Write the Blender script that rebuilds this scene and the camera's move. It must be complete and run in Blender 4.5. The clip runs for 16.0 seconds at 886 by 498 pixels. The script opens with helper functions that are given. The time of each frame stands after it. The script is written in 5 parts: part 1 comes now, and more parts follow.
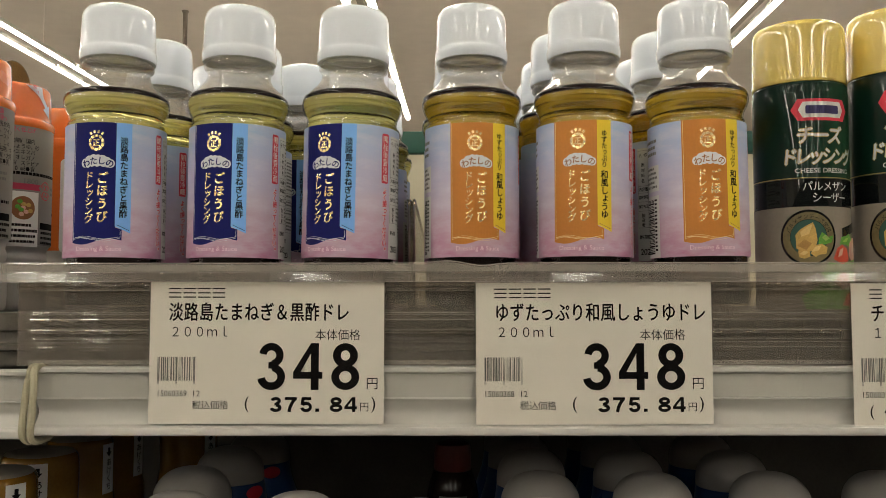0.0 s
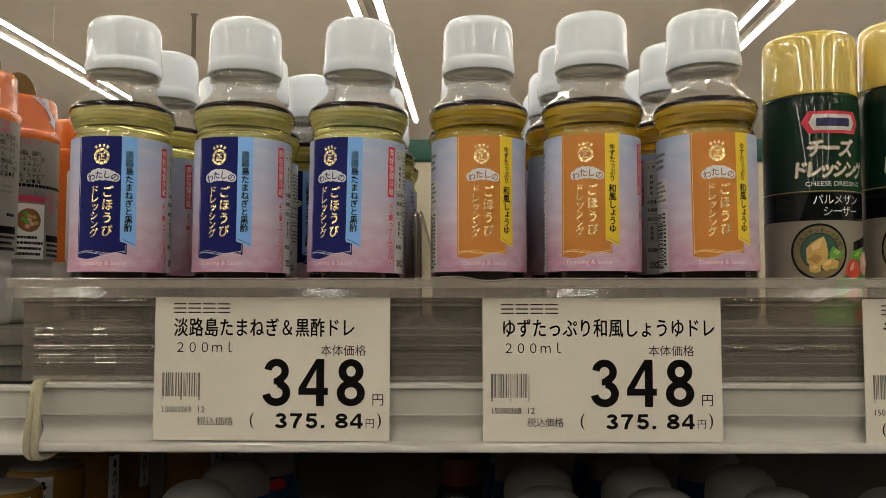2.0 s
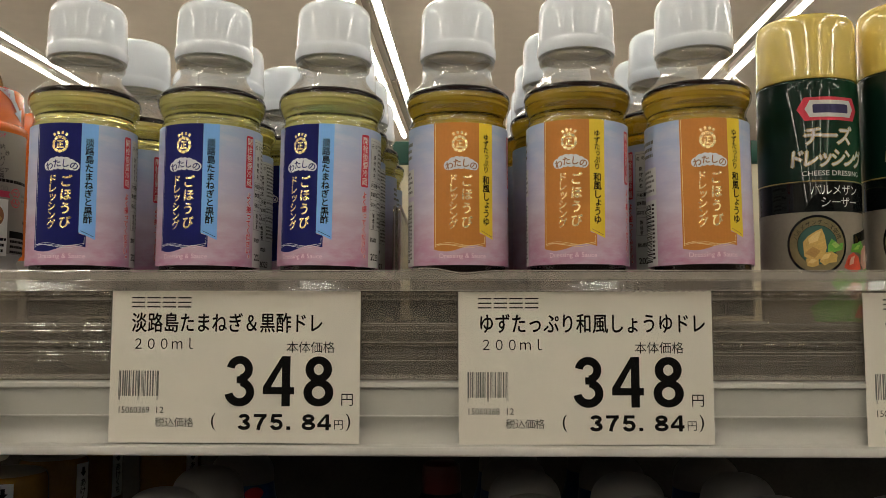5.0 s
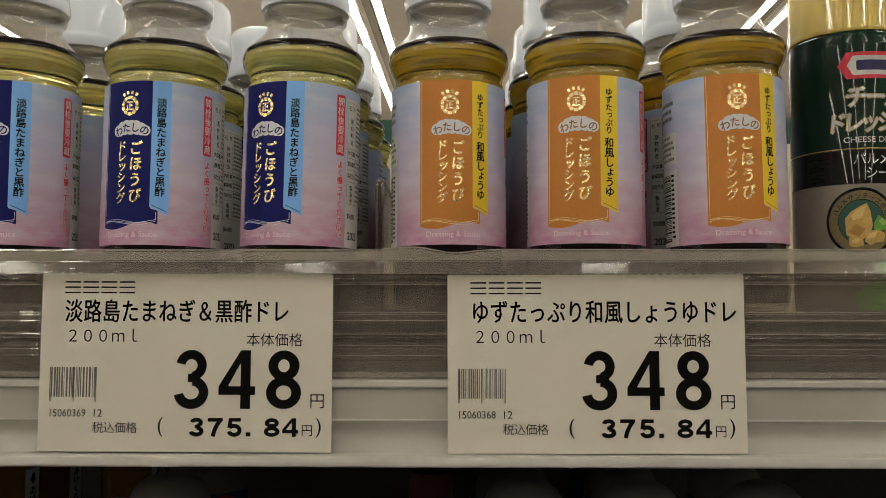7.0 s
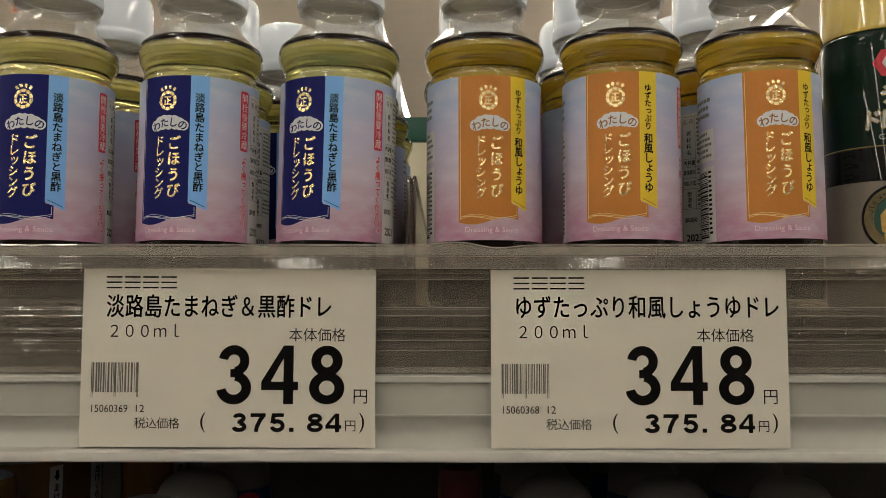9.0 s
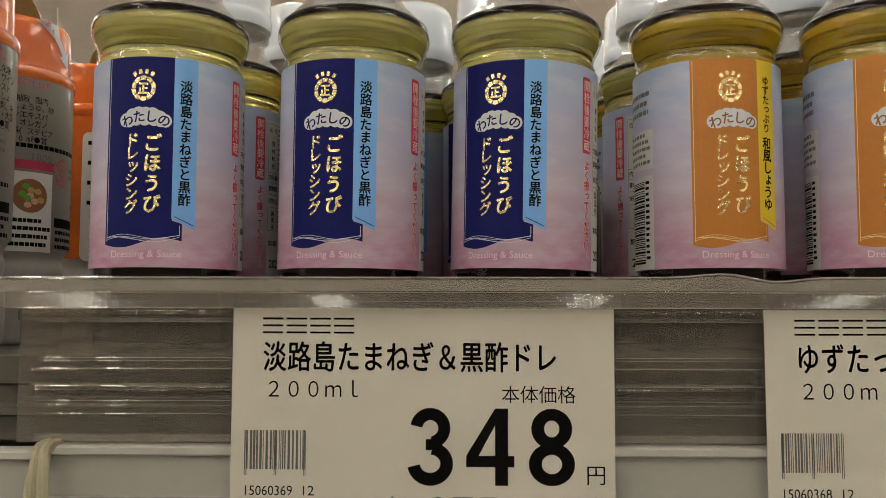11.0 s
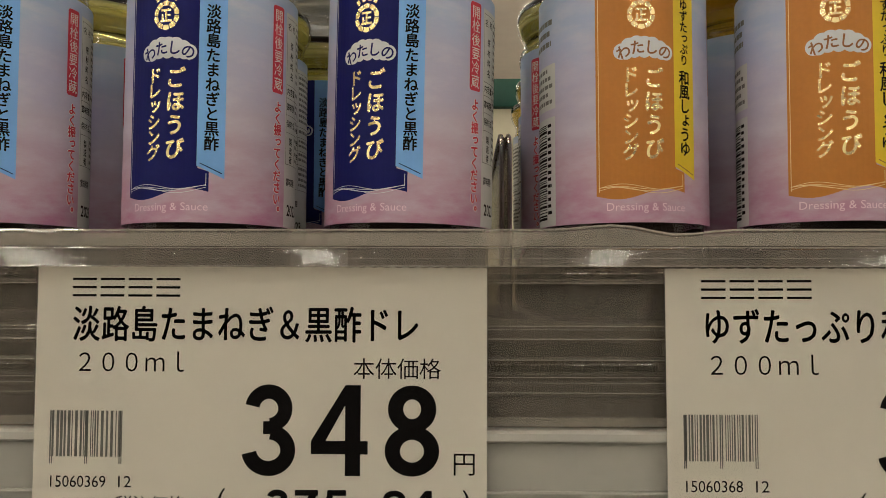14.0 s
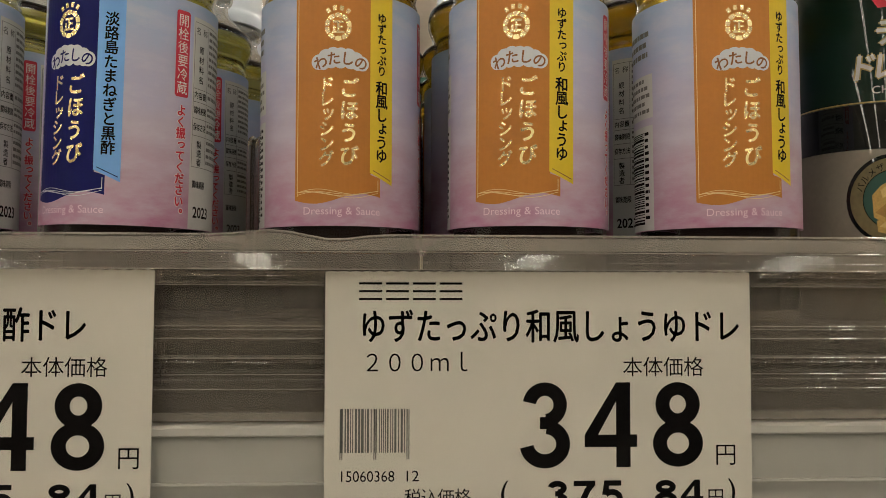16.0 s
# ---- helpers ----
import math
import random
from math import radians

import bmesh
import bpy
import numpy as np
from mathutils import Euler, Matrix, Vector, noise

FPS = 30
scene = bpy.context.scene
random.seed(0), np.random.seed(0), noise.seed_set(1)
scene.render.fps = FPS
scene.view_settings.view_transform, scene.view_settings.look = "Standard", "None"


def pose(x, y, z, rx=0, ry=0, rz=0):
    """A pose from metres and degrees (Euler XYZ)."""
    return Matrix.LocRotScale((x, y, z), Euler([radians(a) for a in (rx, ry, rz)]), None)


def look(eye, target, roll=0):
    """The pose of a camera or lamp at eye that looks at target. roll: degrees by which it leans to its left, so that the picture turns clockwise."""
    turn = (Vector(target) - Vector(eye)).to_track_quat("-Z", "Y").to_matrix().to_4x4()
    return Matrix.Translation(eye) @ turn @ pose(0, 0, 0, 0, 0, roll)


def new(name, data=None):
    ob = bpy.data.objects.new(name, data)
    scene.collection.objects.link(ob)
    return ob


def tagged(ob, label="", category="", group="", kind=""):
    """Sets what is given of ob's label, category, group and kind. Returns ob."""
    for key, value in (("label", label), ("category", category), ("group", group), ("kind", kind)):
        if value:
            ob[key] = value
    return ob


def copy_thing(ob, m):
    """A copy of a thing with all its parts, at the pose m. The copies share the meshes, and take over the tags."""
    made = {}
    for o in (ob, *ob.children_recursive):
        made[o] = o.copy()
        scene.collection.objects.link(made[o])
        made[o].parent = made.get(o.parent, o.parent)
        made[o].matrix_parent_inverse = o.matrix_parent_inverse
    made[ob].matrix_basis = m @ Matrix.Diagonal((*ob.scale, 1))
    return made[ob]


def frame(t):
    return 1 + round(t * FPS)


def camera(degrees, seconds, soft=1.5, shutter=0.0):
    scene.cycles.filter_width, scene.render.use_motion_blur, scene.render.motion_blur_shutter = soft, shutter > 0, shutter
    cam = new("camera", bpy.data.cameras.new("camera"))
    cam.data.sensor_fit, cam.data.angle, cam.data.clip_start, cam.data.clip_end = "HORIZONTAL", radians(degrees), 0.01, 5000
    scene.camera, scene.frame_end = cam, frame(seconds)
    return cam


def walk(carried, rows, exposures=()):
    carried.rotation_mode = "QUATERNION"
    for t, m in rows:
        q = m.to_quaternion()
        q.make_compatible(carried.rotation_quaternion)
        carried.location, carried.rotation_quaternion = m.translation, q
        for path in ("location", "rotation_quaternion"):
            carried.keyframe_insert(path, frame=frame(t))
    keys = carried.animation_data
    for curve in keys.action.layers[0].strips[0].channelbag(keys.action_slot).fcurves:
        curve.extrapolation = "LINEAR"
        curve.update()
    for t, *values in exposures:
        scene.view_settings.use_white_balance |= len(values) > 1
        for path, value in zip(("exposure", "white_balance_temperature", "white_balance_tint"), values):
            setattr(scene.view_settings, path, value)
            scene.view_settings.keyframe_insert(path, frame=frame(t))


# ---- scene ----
# seconds, stops, kelvin, tint
EXPOSURES = [(0, 0.06, 6500, 10), (2, -0.04, 6500, 10), (3, -0.1, 6500, 10), (4.2, -0.12, 6500, 10), (6.3, -0.18, 6500, 10), (8.2, -0.24, 6500, 10), (10.5, -0.22, 6551, 10), (11, -0.16, 6562, 10), (11.5, -0.04, 6574, 10), (12.5, -0.1, 6596, 10), (14, -0.14, 6629, 10), (14.5, -0.13, 6640, 10), (15, -0.2, 6640, 10), (16, -0.17, 6640, 10)]
cam = camera(55.0, 16.0, soft=0.5)
# seconds, eye (m), yaw to the left, pitch up, lean (degrees)
ROWS = [
    (0.0, 0.0246, 0.1588, 1.3403, 0.17, 3.39, -0.05),
    (0.5, 0.0233, 0.1622, 1.3413, 0.25, 3.42, -0.06),
    (1.0, 0.0223, 0.1615, 1.3416, 0.50, 3.41, 0.02),
    (1.5, 0.0209, 0.1646, 1.3406, 0.68, 3.53, 0.01),
    (2.0, 0.0254, 0.1618, 1.3469, 0.71, 3.53, 0.01),
    (2.5, 0.0310, 0.1609, 1.3457, 1.23, 3.58, -0.08),
    (3.0, 0.0333, 0.1600, 1.3427, 0.90, 3.81, -0.00),
    (3.5, 0.0310, 0.1642, 1.3394, 1.05, 4.04, 0.04),
    (4.0, 0.0386, 0.1697, 1.3376, 1.08, 4.18, 0.03),
    (4.2, 0.0385, 0.1745, 1.3365, 1.40, 4.26, 0.03),
    (6.3, 0.0437, 0.2179, 1.3366, 0.32, 4.98, 0.03),
    (6.5, 0.0441, 0.2286, 1.3375, 0.61, 4.41, 0.05),
    (7.0, 0.0430, 0.2439, 1.3344, 0.90, 4.15, 0.02),
    (7.5, 0.0309, 0.2452, 1.3345, 0.61, 4.30, -0.01),
    (8.0, 0.0228, 0.2434, 1.3337, 0.72, 4.23, -0.00),
    (8.2, 0.0244, 0.2434, 1.3314, 0.82, 4.51, 0.07),
    (10.3, -0.0030, 0.2534, 1.3353, -0.59, 3.31, -0.06),
    (10.5, -0.0235, 0.2707, 1.3315, -0.27, 3.97, -0.08),
    (11.0, -0.0536, 0.3203, 1.3483, 0.81, 4.12, 0.08),
    (11.5, -0.0595, 0.3468, 1.3474, 2.03, 3.77, 0.00),
    (12.0, -0.0529, 0.3525, 1.3450, 1.88, 3.21, -0.01),
    (12.5, -0.0495, 0.3554, 1.3434, 1.58, 3.25, 0.00),
    (13.0, -0.0487, 0.3599, 1.3447, 1.34, 3.17, 0.00),
    (13.5, -0.0471, 0.3642, 1.3425, 1.32, 3.01, 0.06),
    (14.0, -0.0128, 0.3620, 1.3420, 1.07, 3.03, 0.08),
    (14.5, 0.0204, 0.3572, 1.3437, 0.07, 3.22, 0.01),
    (15.0, 0.0477, 0.3623, 1.3428, -1.45, 2.70, 0.08),
    (15.5, 0.0564, 0.3570, 1.3452, -2.46, 2.49, 0.12),
    (16.0, 0.0591, 0.3495, 1.3448, -2.97, 2.46, 0.21),
]


def eye_pose(x, y, z, yaw, pitch, roll):
    aim = Vector((-math.sin(radians(yaw)) * math.cos(radians(pitch)), math.cos(radians(yaw)) * math.cos(radians(pitch)), math.sin(radians(pitch))))
    return look((x, y, z), Vector((x, y, z)) + aim, roll)


walk(cam, [(t, eye_pose(*row)) for t, *row in ROWS], EXPOSURES)

# ---------------------------------------------------------------- world
world = bpy.data.worlds.new("world")
scene.world = world
world.use_nodes = True
world.node_tree.nodes["Background"].inputs[0].default_value = (0.02, 0.02, 0.02, 1)
world.node_tree.nodes["Background"].inputs[1].default_value = 0.3
TUBE_POWER = 24.6
TUBE_COLOUR = (1.0, 0.942, 0.815)

# ---------------------------------------------------------------- materials


def tree(name):
    m = bpy.data.materials.new(name)
    m.use_nodes = True
    n, l = m.node_tree.nodes, m.node_tree.links
    return m, n, l, n["Principled BSDF"]


def relief(n, l, bsdf, coords, scale, strength, distance=0.0004, detail=3):
    fine = n.new("ShaderNodeTexNoise")
    fine.inputs["Scale"].default_value, fine.inputs["Detail"].default_value = scale, detail
    bump = n.new("ShaderNodeBump")
    bump.inputs["Strength"].default_value, bump.inputs["Distance"].default_value = strength, distance
    l.new(coords.outputs["Object"], fine.inputs["Vector"])
    l.new(fine.outputs["Fac"], bump.inputs["Height"])
    l.new(bump.outputs["Normal"], bsdf.inputs["Normal"])


def mat(name, col, rough=0.5, metal=0.0, var=0.08, scale=35.0, bump=0.1, bscale=900.0, coat=0.0, trans=0.0, ior=1.45, grime=0.0, spec=0.5, coat_ior=1.5):
    """Base colour varied at two scales, uneven gloss and fine relief."""
    m, n, l, b = tree(name)
    coords = n.new("ShaderNodeTexCoord")
    big, small = n.new("ShaderNodeTexNoise"), n.new("ShaderNodeTexNoise")
    big.inputs["Scale"].default_value, small.inputs["Scale"].default_value = scale, scale * 11
    big.inputs["Detail"].default_value = small.inputs["Detail"].default_value = 4
    add = n.new("ShaderNodeMath")
    add.operation = "ADD"
    for tex, socket in ((big, 0), (small, 1)):
        l.new(coords.outputs["Object"], tex.inputs["Vector"])
        l.new(tex.outputs["Fac"], add.inputs[socket])
    ramp = n.new("ShaderNodeMapRange")
    ramp.inputs["From Min"].default_value, ramp.inputs["From Max"].default_value = 0.6, 1.4
    ramp.inputs["To Min"].default_value, ramp.inputs["To Max"].default_value = 1 - var - grime, 1 + var
    l.new(add.outputs[0], ramp.inputs["Value"])
    scaled = n.new("ShaderNodeVectorMath")
    scaled.operation = "SCALE"
    scaled.inputs[0].default_value = col[:3]
    l.new(ramp.outputs[0], scaled.inputs["Scale"])
    l.new(scaled.outputs[0], b.inputs["Base Color"])
    gloss = n.new("ShaderNodeMapRange")
    gloss.inputs["To Min"].default_value, gloss.inputs["To Max"].default_value = rough * 0.75, min(1.0, rough * 1.25)
    l.new(big.outputs["Fac"], gloss.inputs["Value"])
    l.new(gloss.outputs[0], b.inputs["Roughness"])
    b.inputs["Metallic"].default_value, b.inputs["IOR"].default_value = metal, ior
    b.inputs["Coat Weight"].default_value, b.inputs["Coat Roughness"].default_value = coat, 0.02
    b.inputs["Coat IOR"].default_value = coat_ior
    b.inputs["Transmission Weight"].default_value = trans
    b.inputs["Specular IOR Level"].default_value = spec
    if bump:
        relief(n, l, b, coords, bscale, bump)
    return m


def glow(name, col, power):
    m, n, l, b = tree(name)
    b.inputs["Base Color"].default_value = (0.9, 0.9, 0.9, 1)
    b.inputs["Emission Color"].default_value = (*col, 1)
    b.inputs["Emission Strength"].default_value = power
    return m


def thin_clear(name, tint, ior=1.5, rough=0.03, haze=0.0, wobble=0.0, wscale=120.0):
    """Thin clear plastic: lets light straight through, mirrors more at grazing angles, with a little milky haze."""
    m, n, l, b = tree(name)
    out = n["Material Output"]
    n.remove(b)
    clear, shine, facing, power, mix = (n.new("ShaderNode" + k) for k in ("BsdfTransparent", "BsdfGlossy", "LayerWeight", "Math", "MixShader"))
    clear.inputs["Color"].default_value = (*tint, 1)
    shine.inputs["Roughness"].default_value = rough
    facing.inputs["Blend"].default_value = 0.5
    f0 = ((ior - 1) / (ior + 1)) ** 2
    power.operation, power.inputs[1].default_value = "POWER", 5.0
    rise = n.new("ShaderNodeMapRange")
    rise.inputs["To Min"].default_value, rise.inputs["To Max"].default_value = f0, 0.9
    l.new(facing.outputs["Facing"], power.inputs[0])
    l.new(power.outputs[0], rise.inputs["Value"])
    base = clear
    if haze:
        milky, soft = n.new("ShaderNodeBsdfDiffuse"), n.new("ShaderNodeMixShader")
        milky.inputs["Color"].default_value = (0.76, 0.71, 0.65, 1)
        soft.inputs[0].default_value = haze
        l.new(clear.outputs[0], soft.inputs[1])
        l.new(milky.outputs[0], soft.inputs[2])
        base = soft
    if wobble:
        coords, wave, bump = n.new("ShaderNodeTexCoord"), n.new("ShaderNodeTexNoise"), n.new("ShaderNodeBump")
        wave.inputs["Scale"].default_value, wave.inputs["Detail"].default_value = wscale, 2
        bump.inputs["Strength"].default_value, bump.inputs["Distance"].default_value = wobble, 0.0006
        l.new(coords.outputs["Object"], wave.inputs["Vector"])
        l.new(wave.outputs["Fac"], bump.inputs["Height"])
        l.new(bump.outputs["Normal"], shine.inputs["Normal"])
    l.new(rise.outputs[0], mix.inputs[0])
    l.new(base.outputs[0], mix.inputs[1])
    l.new(shine.outputs[0], mix.inputs[2])
    l.new(mix.outputs[0], out.inputs["Surface"])
    return m


def oil(name, tint, body, lit_cloud):
    """Clear oil; its banded cloudiness stands in for light gathered and refracted inside."""
    m, n, l, b = tree(name)
    out = n["Material Output"]
    n.remove(b)
    glass, soft, thru, both, mix = (n.new("ShaderNode" + k) for k in ("BsdfGlass", "BsdfDiffuse", "BsdfTranslucent", "MixShader", "MixShader"))
    coords, tex, ramp = n.new("ShaderNodeTexCoord"), n.new("ShaderNodeTexNoise"), n.new("ShaderNodeMapRange")
    tex.inputs["Scale"].default_value, tex.inputs["Detail"].default_value = 30, 1
    light_bands = n.new("ShaderNodeMapping")
    light_bands.inputs["Scale"].default_value = (0.35, 0.35, 13.0)
    l.new(coords.outputs["Object"], light_bands.inputs["Vector"])
    l.new(light_bands.outputs[0], tex.inputs["Vector"])
    ramp.inputs["To Min"].default_value, ramp.inputs["To Max"].default_value = lit_cloud * 0.3, min(1.0, lit_cloud * 1.5)
    l.new(tex.outputs["Fac"], ramp.inputs["Value"])
    glass.inputs["Color"].default_value, glass.inputs["Roughness"].default_value, glass.inputs["IOR"].default_value = (*tint, 1), 0.01, 1.38
    ramp.inputs["From Min"].default_value, ramp.inputs["From Max"].default_value = 0.40, 0.60
    soft.inputs["Color"].default_value = thru.inputs["Color"].default_value = (*body, 1)
    both.inputs[0].default_value = 0.25
    l.new(soft.outputs[0], both.inputs[1])
    l.new(thru.outputs[0], both.inputs[2])
    l.new(ramp.outputs[0], mix.inputs[0])
    l.new(glass.outputs[0], mix.inputs[1])
    l.new(both.outputs[0], mix.inputs[2])
    l.new(mix.outputs[0], out.inputs["Surface"])
    return m


def graded(name, stops, z0, z1, rough=0.4, mottle=0.15, mscale=70.0, axis="Z", coat=0.0, wash=0.0):
    """Print whose colour runs from z0 to z1 in the thing's own space, with a watercolour mottle."""
    m, n, l, b = tree(name)
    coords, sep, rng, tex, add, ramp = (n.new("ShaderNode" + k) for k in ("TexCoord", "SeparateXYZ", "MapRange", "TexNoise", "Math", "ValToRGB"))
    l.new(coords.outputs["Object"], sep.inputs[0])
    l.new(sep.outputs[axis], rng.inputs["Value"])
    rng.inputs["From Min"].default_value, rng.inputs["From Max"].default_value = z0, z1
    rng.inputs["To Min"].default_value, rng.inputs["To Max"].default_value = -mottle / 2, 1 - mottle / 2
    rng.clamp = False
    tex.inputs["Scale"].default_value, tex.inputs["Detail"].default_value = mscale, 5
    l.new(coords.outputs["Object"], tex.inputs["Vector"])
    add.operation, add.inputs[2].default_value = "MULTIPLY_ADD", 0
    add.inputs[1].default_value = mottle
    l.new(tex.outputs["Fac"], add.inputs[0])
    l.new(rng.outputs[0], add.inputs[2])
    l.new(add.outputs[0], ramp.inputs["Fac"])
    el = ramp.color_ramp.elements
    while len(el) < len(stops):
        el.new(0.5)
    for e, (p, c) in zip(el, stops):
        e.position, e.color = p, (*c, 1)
    if wash:
        spots, veil, blot = n.new("ShaderNodeTexNoise"), n.new("ShaderNodeMapRange"), n.new("ShaderNodeMix")
        spots.inputs["Scale"].default_value, spots.inputs["Detail"].default_value, spots.inputs["Roughness"].default_value = 85, 6, 0.62
        veil.inputs["From Min"].default_value, veil.inputs["From Max"].default_value, veil.inputs["To Max"].default_value = 0.42, 0.72, wash
        blot.data_type = "RGBA"
        blot.inputs["B"].default_value = (0.66, 0.62, 0.72, 1)
        streaks = n.new("ShaderNodeMapping")
        streaks.inputs["Scale"].default_value = (0.8, 0.8, 2.4)
        l.new(coords.outputs["Object"], streaks.inputs["Vector"])
        l.new(streaks.outputs[0], spots.inputs["Vector"])
        l.new(spots.outputs["Fac"], veil.inputs["Value"])
        l.new(veil.outputs[0], blot.inputs["Factor"])
        l.new(ramp.outputs["Color"], blot.inputs["A"])
        l.new(blot.outputs["Result"], b.inputs["Base Color"])
    else:
        l.new(ramp.outputs["Color"], b.inputs["Base Color"])
    b.inputs["Roughness"].default_value = rough
    b.inputs["Coat Weight"].default_value, b.inputs["Coat Roughness"].default_value = coat, 0.02
    b.inputs["Coat IOR"].default_value = 1.42
    b.inputs["Specular IOR Level"].default_value = 0.05 if coat else 0.5
    if coat == 0:
        relief(n, l, b, coords, 800, 0.30, 0.00012, 4)
    return m


